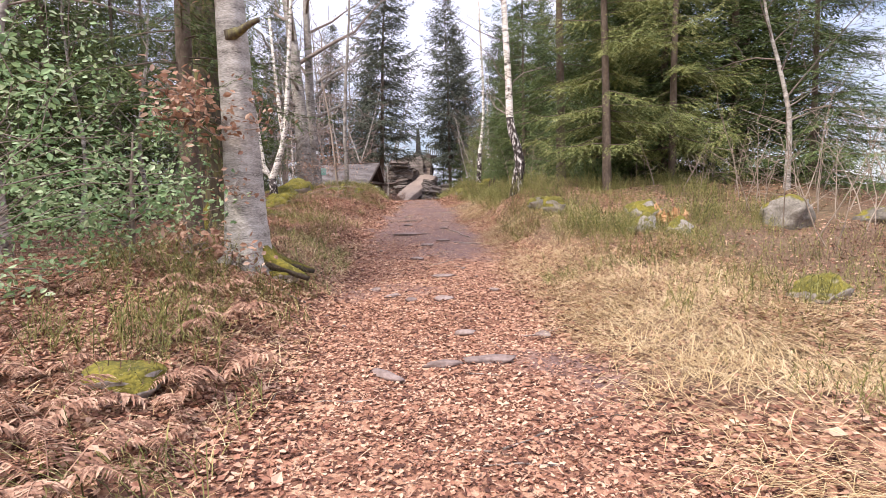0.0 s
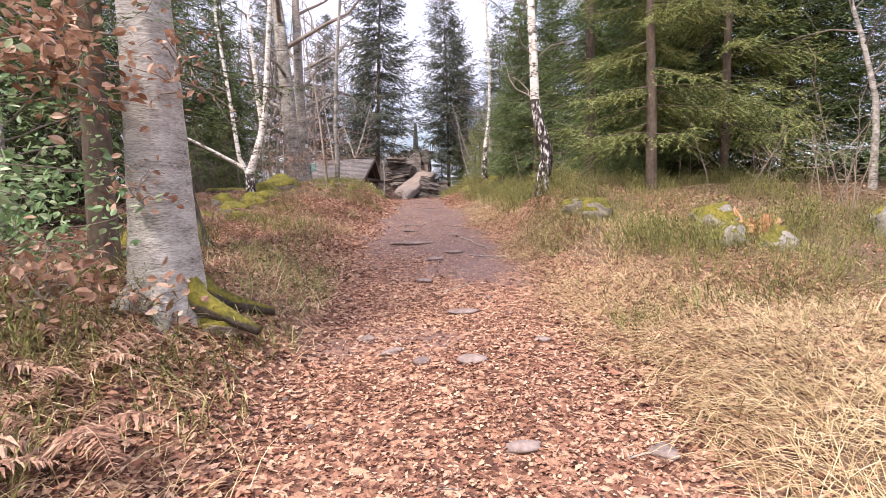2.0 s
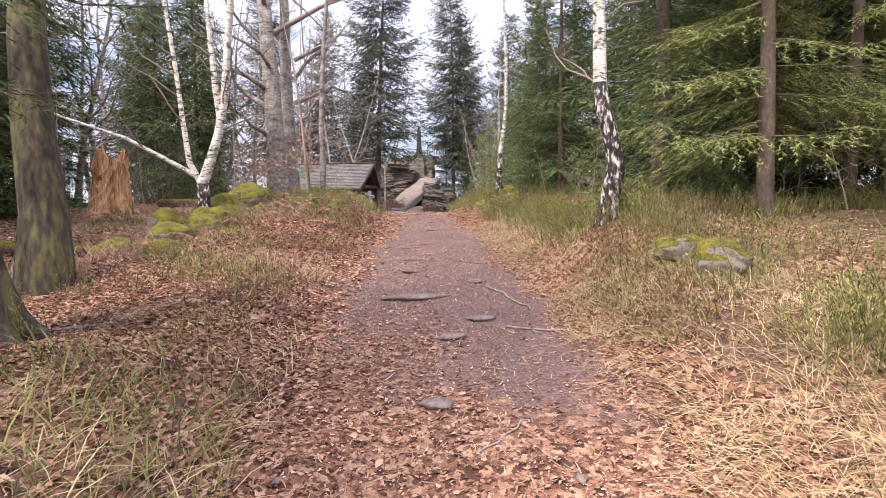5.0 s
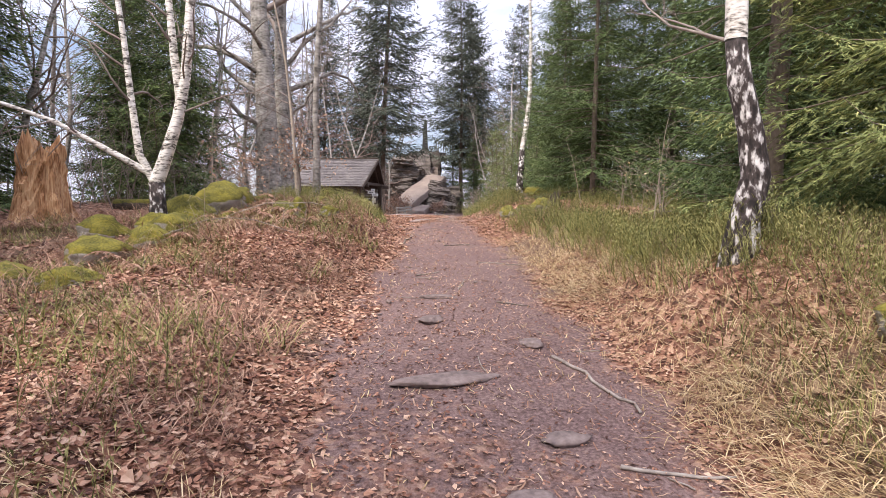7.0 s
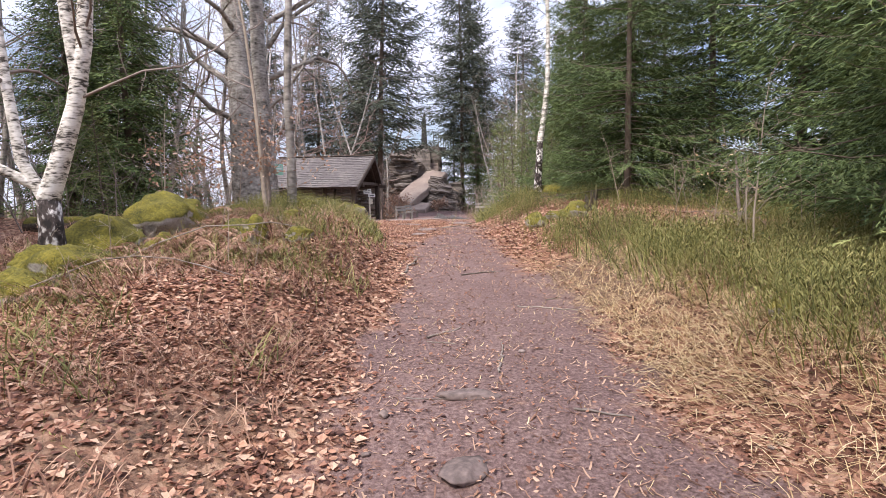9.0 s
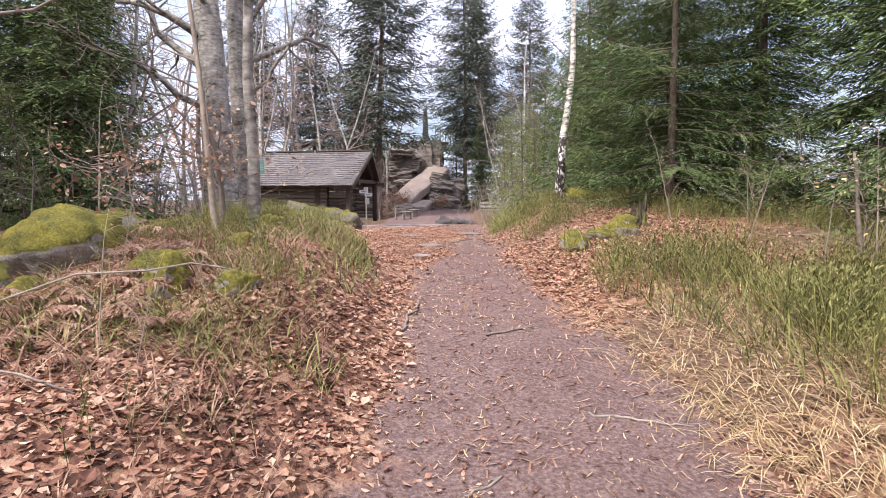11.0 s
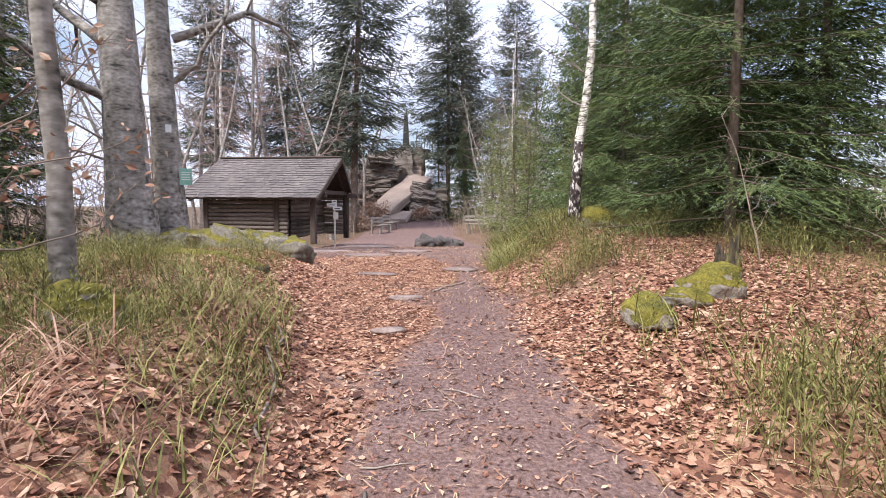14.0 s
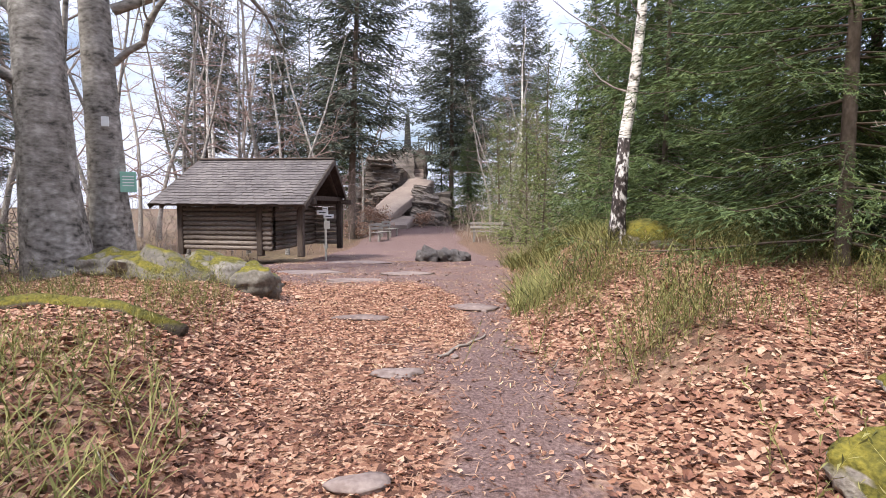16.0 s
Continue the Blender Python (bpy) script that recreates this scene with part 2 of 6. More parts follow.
def ground_material():
    m = bpy.data.materials.new("forest_floor")
    m.use_nodes = True
    n, l = m.node_tree.nodes, m.node_tree.links
    bsdf = n["Principled BSDF"]
    bsdf.inputs["Roughness"].default_value = 0.95
    bsdf.inputs["Specular IOR Level"].default_value = 0.15
    co = n.new("ShaderNodeTexCoord")

    def noise_tex(scale, detail=6.0):
        t = n.new("ShaderNodeTexNoise")
        t.inputs["Scale"].default_value = scale
        t.inputs["Detail"].default_value = detail
        t.inputs["Roughness"].default_value = 0.62
        l.new(co.outputs["Object"], t.inputs["Vector"])
        return t

    def ramp(src, colors, lo=0.3, hi=0.7):
        r = n.new("ShaderNodeValToRGB")
        while len(r.color_ramp.elements) < len(colors):
            r.color_ramp.elements.new(0.5)
        for i, c in enumerate(colors):
            r.color_ramp.elements[i].position = lo + (hi - lo) * i / (len(colors) - 1)
            r.color_ramp.elements[i].color = (*c, 1)
        l.new(src, r.inputs["Fac"])
        return r.outputs["Color"]

    def mix(f, a, b):
        x = n.new("ShaderNodeMix")
        x.data_type = "RGBA"
        l.new(f, x.inputs[0])
        l.new(a, x.inputs[6])
        l.new(b, x.inputs[7])
        return x.outputs[2]

    fine, mid, broad = noise_tex(45), noise_tex(7), noise_tex(0.8)
    dirt = ramp(fine.outputs["Fac"], [(0.075, 0.046, 0.041), (0.15, 0.095, 0.084), (0.25, 0.172, 0.152)])
    worn = ramp(fine.outputs["Fac"], [(0.085, 0.055, 0.048), (0.175, 0.113, 0.099), (0.28, 0.196, 0.17)])
    dirt = mix(ramp(noise_tex(2.2).outputs["Fac"], [(0, 0, 0), (1, 1, 1)], 0.38, 0.66), dirt, worn)
    humus = ramp(fine.outputs["Fac"], [(0.05, 0.032, 0.022), (0.14, 0.086, 0.058), (0.26, 0.17, 0.115)])
    green = ramp(mid.outputs["Fac"], [(0.055, 0.04, 0.024), (0.125, 0.09, 0.05), (0.20, 0.145, 0.085)])
    at = n.new("ShaderNodeAttribute")
    at.attribute_name = "dirt"
    at2 = n.new("ShaderNodeAttribute")
    at2.attribute_name = "heath"
    wob = n.new("ShaderNodeMath")
    wob.operation = "MULTIPLY_ADD"
    wob.inputs[1].default_value = 0.9
    l.new(mid.outputs["Fac"], wob.inputs[0])
    l.new(at.outputs["Fac"], wob.inputs[2])
    edge = ramp(wob.outputs[0], [(0, 0, 0), (1, 1, 1)], 0.75, 1.05)
    c = mix(at2.outputs["Fac"], humus, green)
    c = mix(edge, c, dirt)
    # matted old leaves: flat cells, each of its own brown, where the litter lies thick
    cells = n.new("ShaderNodeTexVoronoi")
    cells.inputs["Scale"].default_value = 24
    warp = n.new("ShaderNodeMix")
    warp.data_type = "RGBA"
    warp.inputs[0].default_value = 0.06
    l.new(co.outputs["Object"], warp.inputs[6])
    l.new(noise_tex(11).outputs["Color"], warp.inputs[7])
    l.new(warp.outputs[2], cells.inputs["Vector"])
    sep = n.new("ShaderNodeSeparateColor")
    l.new(cells.outputs["Color"], sep.inputs[0])
    matted = ramp(sep.outputs[0], [(0.07, 0.035, 0.024), (0.19, 0.09, 0.058), (0.32, 0.17, 0.108), (0.46, 0.29, 0.19)], 0.0, 1.0)
    at3 = n.new("ShaderNodeAttribute")
    at3.attribute_name = "litter"
    thick = n.new("ShaderNodeMath")
    thick.operation = "MULTIPLY_ADD"
    thick.inputs[1].default_value = 0.9
    l.new(mid.outputs["Fac"], thick.inputs[0])
    l.new(at3.outputs["Fac"], thick.inputs[2])
    c = mix(ramp(thick.outputs[0], [(0, 0, 0), (1, 1, 1)], 0.62, 0.95), c, matted)
    l.new(c, bsdf.inputs["Base Color"])
    b = n.new("ShaderNodeBump")
    b.inputs["Strength"].default_value = 0.7
    b.inputs["Distance"].default_value = 0.03
    l.new(fine.outputs["Fac"], b.inputs["Height"])
    l.new(b.outputs[0], bsdf.inputs["Normal"])
    return m


M_GROUND = ground_material()

# ---- mesh helpers ----
rng = np.random.default_rng(7)


def tri_mesh(name, V, T, material, smooth=True):
    V = np.ascontiguousarray(V, dtype=np.float32)
    T = np.ascontiguousarray(T, dtype=np.int32)
    me = bpy.data.meshes.new(name)
    me.vertices.add(len(V))
    me.vertices.foreach_set("co", V.ravel())
    me.loops.add(T.size)
    me.loops.foreach_set("vertex_index", T.ravel())
    me.polygons.add(len(T))
    me.polygons.foreach_set("loop_start", np.arange(0, T.size, 3, dtype=np.int32))
    me.polygons.foreach_set("use_smooth", np.full(len(T), smooth))
    me.update(calc_edges=True)
    me.materials.append(material)
    return me


def part(name, data, material, parent, label=""):
    """Links a bmesh or a mesh as ONE mesh object under a thing or a part."""
    if isinstance(data, bmesh.types.BMesh):
        me = bpy.data.meshes.new(name)
        data.to_mesh(me)
        data.free()
        me.materials.append(material)
        data = me
    ob = new(name, data)
    if parent is not None:
        ob.parent = parent
    if label:
        ob["label"] = label
    return ob


class Geo:
    """Triangles gathered from many pieces."""

    def __init__(self):
        self.v, self.t, self.n = [], [], 0

    def add(self, V, T):
        V = np.asarray(V, dtype=np.float64).reshape(-1, 3)
        self.v.append(V)
        self.t.append(np.asarray(T, dtype=np.int64).reshape(-1, 3) + self.n)
        self.n += len(V)

    def mesh(self, name, material, smooth=True):
        return tri_mesh(name, np.concatenate(self.v), np.concatenate(self.t), material, smooth)


def tube(geo, P, R, sides=6, wobble=0.0):
    P = np.asarray(P, dtype=float)
    k = len(P)
    d = np.gradient(P, axis=0)
    d /= np.linalg.norm(d, axis=1)[:, None] + 1e-9
    ref = np.array([0.0, 1.0, 0.0]) if abs(d[0, 2]) > 0.8 else np.array([0.0, 0.0, 1.0])
    a = np.cross(d, ref)
    a /= np.linalg.norm(a, axis=1)[:, None] + 1e-9
    b = np.cross(d, a)
    th = np.arange(sides) * 2 * math.pi / sides
    r = np.asarray(R, dtype=float)[:, None] * (1 + wobble * rng.normal(size=(k, sides)))
    V = P[:, None, :] + r[..., None] * (np.cos(th)[None, :, None] * a[:, None, :] + np.sin(th)[None, :, None] * b[:, None, :])
    i, j = np.meshgrid(np.arange(k - 1), np.arange(sides), indexing="ij")
    j2 = (j + 1) % sides
    q = [i * sides + j, i * sides + j2, (i + 1) * sides + j2, (i + 1) * sides + j]
    T = np.concatenate([np.stack([q[0], q[1], q[2]], -1).reshape(-1, 3), np.stack([q[0], q[2], q[3]], -1).reshape(-1, 3)])
    cap = [[(k - 1) * sides, (k - 1) * sides + s, (k - 1) * sides + s + 1] for s in range(1, sides - 1)]
    geo.add(V.reshape(-1, 3), np.concatenate([T, np.array(cap).reshape(-1, 3)]))


def scatter(geo, C, X, Y, Z, tpl, tri):
    """Puts a template (k,3), in local axes X, Y, Z (n,3), at the centres C."""
    V = C[:, None, :] + tpl[None, :, 0:1] * X[:, None, :] + tpl[None, :, 1:2] * Y[:, None, :] + tpl[None, :, 2:3] * Z[:, None, :]
    n, k = len(C), len(tpl)
    T = np.asarray(tri)[None] + (np.arange(n) * k)[:, None, None]
    geo.add(V.reshape(-1, 3), T.reshape(-1, 3))


def unit(v):
    return v / (np.linalg.norm(v, axis=-1, keepdims=True) + 1e-9)


def box(bm, cx, cy, cz, sx, sy, sz, m=None):
    r = bmesh.ops.create_cube(bm, size=1.0)
    mm = Matrix.Translation((cx, cy, cz)) @ Matrix.Diagonal((sx, sy, sz, 1))
    bmesh.ops.transform(bm, matrix=(m @ mm) if m is not None else mm, verts=r["verts"])
    return r["verts"]


def beam(sx, sy, sz, bevel=0.012, m=None):
    bm = bmesh.new()
    box(bm, 0, 0, 0, sx, sy, sz, m)
    bmesh.ops.bevel(bm, geom=list(bm.edges), offset=bevel, segments=1, affect="EDGES")
    return bm


# ---- ground ----
PATH_Y = [-4, 0, 4.9, 6.9, 8.2, 10.9, 12.4, 16, 18, 20.4, 24, 27.2, 31, 34, 38, 44, 50, 56, 70, 200]
PATH_Z = [-0.75, -0.38, -0.03, 0.11, 0.21, 0.45, 0.64, 0.98, 1.19, 1.38, 1.42, 1.41, 1.22, 0.92, 0.75, 0.66, 0.8, 1.0, 1.3, 0.0]
EDGE_L = [(-4, -1.3), (0, -1.2), (5, -1.07), (7.5, -0.93), (9.5, -0.68), (12.5, -0.69), (14.4, -0.44), (16.2, -0.12), (18, 0.05), (19.5, 0.05), (20.8, -0.08), (22.2, -0.26), (25, -0.45), (27, -0.8), (30, -1.5), (40, -0.6), (56, 2.0)]
EDGE_R = [(-4, 0.9), (0, 1.0), (5, 1.2), (7, 1.3), (9.6, 1.48), (12, 1.62), (16.7, 1.68), (18.4, 1.72), (20, 1.62), (22, 1.88), (23.4, 2.0), (25, 2.45), (27, 3.0), (30, 3.75), (40, 4.7), (56, 6.4)]
MID_Y = HALF_Y = np.arange(-4, 57, 1.0)
_l, _r = (np.interp(MID_Y, *zip(*e)) for e in (EDGE_L, EDGE_R))
MID_X, HALF_X = (_l + _r) / 2, (_r - _l) / 2
RIGHT_Y = [-4, 4, 7, 9.5, 11, 12.5, 14, 15, 18, 21, 26, 34, 50]
RIGHT_H = [0.1, 0.15, 0.26, 0.5, 0.68, 0.84, 0.5, 0.42, 0.28, 0.36, 0.62, 0.35, 0.2]
LEFT_Y = [-4, 4, 5.5, 6.5, 8, 11, 14, 17, 20, 24, 30, 50]
LEFT_H = [0.1, 0.24, 0.42, 0.52, 0.5, 0.36, 0.28, 0.52, 0.52, 0.34, -0.15, -0.3]


def fbm(x, y, s, seed):
    """Smooth noise out of a few sines, for whole arrays."""
    out = 0
    for k in range(5):
        f = s * 1.83 ** k
        a = seed * 1.7 + k * 2.1
        out = out + np.sin(f * (x * math.cos(a) + y * math.sin(a)) + 3.1 * k + seed) * np.sin(f * (y * math.cos(a) - x * math.sin(a)) * 0.9 + 1.3 * seed + k) * 0.6 ** k
    return out


def smooth01(v):
    v = np.clip(v, 0, 1)
    return v * v * (3 - 2 * v)


def off_path(x, y):
    """Signed distance beyond the path's edge, negative on the path."""
    mid = np.interp(y, MID_Y, MID_X)
    half = np.interp(y, HALF_Y, HALF_X)
    return np.abs(x - mid) - half * (1 + 0.06 * fbm(x * 0 + 3.0, y, 0.9, 4) + 0.05 * fbm(x, y, 3.4, 6))


def height(x, y):
    x, y = np.asarray(x, dtype=float), np.asarray(y, dtype=float)
    z = np.interp(y, PATH_Y, PATH_Z)
    d = off_path(x, y)
    right = x > np.interp(y, MID_Y, MID_X)
    bank = np.where(right, np.interp(y, RIGHT_Y, RIGHT_H), np.interp(y, LEFT_Y, LEFT_H))
    bank = bank * np.where(right, 1.0, 1 - 0.35 * smooth01((d - 1.9) / 1.4))
    z = z + bank * smooth01((d + 0.15) / np.where(right, 1.4, 1.1))
    far = np.clip(d - 9, 0, None)
    z = z - 0.10 * np.minimum(far, 60) * smooth01(far / 10)
    beyond = np.clip(y - 68, 0, None)
    z = z - 0.18 * np.minimum(beyond, 60)
    rough = 0.035 + 0.05 * smooth01(d / 0.8)
    return z + rough * fbm(x, y, 1.7, 2) * 0.6


def hz(x, y):
    return float(height(np.array([x]), np.array([y]))[0])


def side_of(x, y):
    return x - np.interp(y, MID_Y, MID_X)


def leaf_density(x, y):
    d, s = off_path(x, y), side_of(x, y)
    on_path = np.interp(y, [0, 8.5, 10.5, 12, 17, 19, 28, 40], [1.0, 0.85, 0.4, 0.14, 0.08, 0.14, 0.12, 0.05])
    drift = np.interp(y, [17, 18, 19, 20, 21, 23.3, 25, 27], [-0.2, 0.0, 0.3, 0.6, 1.0, 1.5, 1.7, 1.2])
    on_path = on_path + smooth01((y - 17) / 1.5) * smooth01((drift - x + 0.15) / 0.35) * 0.85 * (1 - smooth01((y - 25) / 2.0))
    edge = smooth01((d + 0.3 + 0.12 * fbm(x, y, 4.0, 15)) / 0.6)
    p = on_path * (1 - edge) + edge * (1.0 - 0.5 * smooth01((d - 1.6) / 2.0))
    p = p * np.where((s > 0) & (y < 10.5), 1 - 0.6 * smooth01((d - 0.1) / 0.5), 1.0)
    p = p * np.where((s > 0) & (y >= 10.5) & (y < 18.5), 1 - 0.5 * smooth01(d / 0.3), 1.0)
    p = p * np.clip(0.85 + 0.5 * fbm(x, y, 1.1, 12), 0.3, 1)
    return p * np.interp(y, [26, 30, 36], [1, 0.35, 0.08])


def axis(lo, hi, step, far, grow):
    a = list(np.arange(lo, hi + 1e-6, step))
    s = step
    while a[-1] < far:
        s *= grow
        a.append(a[-1] + s)
    s, pre = step, []
    v = lo
    while v > -far:
        s *= grow
        v -= s
        pre.append(v)
    return np.array(pre[::-1] + a)


def build_ground():
    xs, ys = axis(-7.5, 7.5, 0.14, 1500, 1.18), axis(0.5, 32, 0.16, 1800, 1.16)
    X, Y = np.meshgrid(xs, ys, indexing="ij")
    Z = height(X, Y)
    V = np.stack([X, Y, Z], -1).reshape(-1, 3)
    nx, ny = X.shape
    i, j = np.meshgrid(np.arange(nx - 1), np.arange(ny - 1), indexing="ij")
    a, b, c, d = i * ny + j, (i + 1) * ny + j, (i + 1) * ny + j + 1, i * ny + j + 1
    T = np.concatenate([np.stack([a, b, c], -1).reshape(-1, 3), np.stack([a, c, d], -1).reshape(-1, 3)])
    me = tri_mesh("ground", V, T, M_GROUND)
    off = off_path(V[:, 0], V[:, 1])
    dirt = 1 - smooth01((off + 0.2) / 0.5)
    me.attributes.new("dirt", "FLOAT", "POINT").data.foreach_set("value", dirt.astype(np.float32))
    heath = smooth01((off - 0.5) / 1.0) * np.clip(0.6 + 0.5 * fbm(V[:, 0], V[:, 1], 0.8, 9), 0, 1)
    me.attributes.new("heath", "FLOAT", "POINT").data.foreach_set("value", heath.astype(np.float32))
    me.attributes.new("litter", "FLOAT", "POINT").data.foreach_set("value", leaf_density(V[:, 0], V[:, 1]).astype(np.float32))
    tagged(new("ground", me), "forest floor with a trodden purplish brown dirt path", "ground", kind="structure")


build_ground()


# ---- hut ----
def build_hut():
    hut = new("log_hut")
    tagged(hut, "weathered log shelter hut with a shingled gable roof and open porch", "hut")
    # local axes: x along the ridge, y to the back, origin at the ground in the middle
    H = 2.15                     # depth of the roof from ridge to front eave
    ez, rz = 1.30, 2.68          # eave and ridge above the ground
    ux0, ux1, fy, by = -1.85, 1.85, -1.62, 1.62

    def put(name, bm, material, x, y, z, rx=0, ry=0, rot=0, parent=hut, label=""):
        ob = part(name, bm, material, parent, label)
        ob.matrix_local = pose(x, y, z, rx, ry, rot)
        return ob

    sx = 0.18
    for x in (ux0, 0.62, ux1):
        put("post", beam(sx, sx, 1.75, 0.02), M_POST, x, fy, 0.72)
    for x in (ux0, ux1):
        put("post", beam(sx, sx, 1.75, 0.02), M_POST, x, by, 0.72)

    def logs(x0, x1, y0, y1, n, top):
        length = math.hypot(x1 - x0, y1 - y0)
        ang = math.degrees(math.atan2(y1 - y0, x1 - x0))
        r = top / n / 2
        for k in range(n):
            g = Geo()
            s = np.linspace(-length / 2, length / 2, 7)
            rr = r * 0.98 * (1 + 0.05 * rng.normal(size=7))
            tube(g, np.stack([s, 0 * s, 0.006 * rng.normal(size=7)], 1), rr, 10)
            put("log", g.mesh("log", M_LOG), M_LOG, (x0 + x1) / 2, (y0 + y1) / 2, r + 2 * r * k, rot=ang)

    logs(ux0 + 0.09, 0.53, fy, fy, 10, 1.40)
    logs(0.71, 0.98, fy, fy, 10, 1.40)
    logs(ux0, ux0, fy + 0.09, by - 0.09, 10, 1.40)
    logs(ux0 + 0.09, ux1 - 0.09, by, by, 10, 1.40)
    logs(0.98, 0.98, fy + 0.1, by - 0.1, 10, 1.40)
    put("wall_plate", beam(ux1 - ux0 + 0.7, 0.16, 0.16), M_POST, 0.1, fy, 1.42)
    put("wall_plate", beam(ux1 - ux0 + 0.7, 0.16, 0.16), M_POST, 0.1, by, 1.42)
    put("tie_beam", beam(0.14, 3.3, 0.14), M_POST, ux1, 0, 1.52)
    put("seat_plank", beam(0.75, 0.3, 0.05), M_POST, 1.4, -0.9, 0.45)
    # roof: two sloping decks, longer at the eaves' outer end, with courses of shingles, rafters and barge boards
    def spar(name, p0, p1, w, h, material=M_POST):
        p0, p1 = Vector(p0), Vector(p1)
        ob = part(name, beam((p1 - p0).length, w, h), material, hut)
        d = (p1 - p0).normalized()
        side = Vector((0, 0, 1)).cross(d).normalized()
        ob.matrix_local = Matrix.Translation((p0 + p1) / 2) @ Matrix((d, side, d.cross(side))).transposed().to_4x4()

    for side, depth, eave in ((-1, H, (-2.46, 2.17)), (1, 1.72, (-2.2, 2.02))):
        ridge = (-2.23, 2.24)
        zb = rz - (rz - ez) * depth / H
        up = Vector((0, side * (rz - zb), depth)).normalized()

        def on_roof(u, v, lift):
            """u along the eave, v from the eave up to the ridge, both 0 to 1."""
            x = (eave[0] * (1 - v) + ridge[0] * v) * (1 - u) + (eave[1] * (1 - v) + ridge[1] * v) * u
            return Vector((x, side * depth * (1 - v), zb + (rz - zb) * v)) + up * lift

        bm = bmesh.new()
        vs = [bm.verts.new(on_roof(u, v, k)) for k in (-0.03, 0.03) for u, v in ((0, 0), (1, 0), (1, 1), (0, 1))]
        for f in ((3, 2, 1, 0), (4, 5, 6, 7), (0, 1, 5, 4), (1, 2, 6, 5), (2, 3, 7, 6), (3, 0, 4, 7)):
            bm.faces.new([vs[i] for i in f])
        bmesh.ops.recalc_face_normals(bm, faces=list(bm.faces))
        roof = part("roof_deck", bm, M_POST, hut)
        g = Geo()
        rows, cols = 17, 26
        for r in range(rows):
            for c in range(cols + 1):
                u0 = (c - 0.5 * (r % 2)) / cols + rng.normal() * 0.0015
                u1 = min(u0 + 1 / cols - 0.0014, 1.004)
                u0 = max(u0, -0.004)
                if u1 - u0 < 0.005:
                    continue
                v0 = (r - 0.2 + 0.09 * rng.normal()) / rows
                v1 = min(1.0, (r + 1.05) / rows)
                z0 = 0.062 + rng.random() * 0.007
                g.add([on_roof(u0, v0, z0), on_roof(u1, v0, z0), on_roof(u1, v1, 0.045), on_roof(u0, v1, 0.045), on_roof(u0, v0, z0 - 0.014), on_roof(u1, v0, z0 - 0.014)],
                      [(0, 1, 2), (0, 2, 3), (4, 5, 1), (4, 1, 0)])
        tagged(part("shingles", g.mesh("shingles", M_ROOF, False), M_ROOF, roof), kind="stuff")
        for u, sgn in ((0, -1), (1, 1)):
            out = Vector((sgn * 0.03, 0, -0.04))
            spar("barge_board", on_roof(u, -0.01, 0) + out, on_roof(u, 1, 0) + out, 0.04, 0.16)
        for k in range(6):
            spar("rafter", on_roof(0.06 + 0.176 * k, 0.01, -0.09), on_roof(0.06 + 0.176 * k, 0.98, -0.09), 0.09, 0.11)
    put("ridge_board", beam(4.52, 0.2, 0.05), M_POST, 0, 0, rz + 0.07)
    bm = bmesh.new()
    vs = [bm.verts.new(p) for p in ((0, -1.75, 0), (0, 1.75, 0), (0, 0.15, 1.05), (0, -0.15, 1.05))]
    f = bm.faces.new(vs)
    ex = bmesh.ops.extrude_face_region(bm, geom=[f])
    bmesh.ops.translate(bm, vec=(0.05, 0, 0), verts=[v for v in ex["geom"] if isinstance(v, bmesh.types.BMVert)])
    put("gable_boards", bm, M_POST, 1.0, 0, 1.5)
    bm = bmesh.new()
    box(bm, 0, 0, 0, 0.05, 0.28, 0.12)
    put("hanging_lamp", bm, M_DEADWOOD, 1.35, fy - 0.1, 1.22)
    ang = -17
    base = Vector((-2.54, 36.43, 0)) 
    hut.matrix_world = pose(base.x, base.y, 1.22, rz=ang)
    return hut


build_hut()


# ---- stones ----
def stone_mesh(name, seed, material, sx, sy, sz, rough=0.22, subdiv=4, flat=0.0):
    r = random.Random(seed)
    bm = bmesh.new()
    bmesh.ops.create_icosphere(bm, subdivisions=subdiv, radius=1.0)
    off = Vector((r.uniform(-50, 50), r.uniform(-50, 50), r.uniform(-50, 50)))
    planes = [(Vector((r.uniform(-1, 1), r.uniform(-1, 1), r.uniform(-0.3, 1))).normalized(), r.uniform(0.62, 0.9)) for _ in range(7)]
    for v in bm.verts:
        p = v.co.copy()
        for nrm, dist in planes:
            over = p.dot(nrm) - dist
            if over > 0:
                p -= nrm * over * 0.85
        p *= 1 + rough * noise.fractal(p * 1.4 + off, 0.9, 2.0, 5) + 0.05 * noise.noise(p * 7 + off) + 0.03 * noise.noise(p * 17 + off)
        if flat and p.z > flat:
            p.z = flat + (p.z - flat) * 0.15
        v.co = Vector((p.x * sx, p.y * sy, p.z * sz))
    for f in bm.faces:
        f.smooth = True
    me = bpy.data.meshes.new(name)
    bm.to_mesh(me)
    bm.free()
    me.materials.append(material)
    return me


def stone(name, x, y, sx, sy, sz, seed, material, label, sink=0.35, rot=0.0, category="stone", flat=0.0, group="", subdiv=4, tilt=0.0, rough=0.22):
    ob = new(name, stone_mesh(name, seed, material, sx, sy, sz, rough, subdiv, flat))
    ob.matrix_world = pose(x, y, hz(x, y) + sz * (1 - 2 * sink), rz=rot, ry=tilt)
    return tagged(ob, label, category, group)


MOSSY = "rounded boulder covered in yellow-green moss on the forest floor"
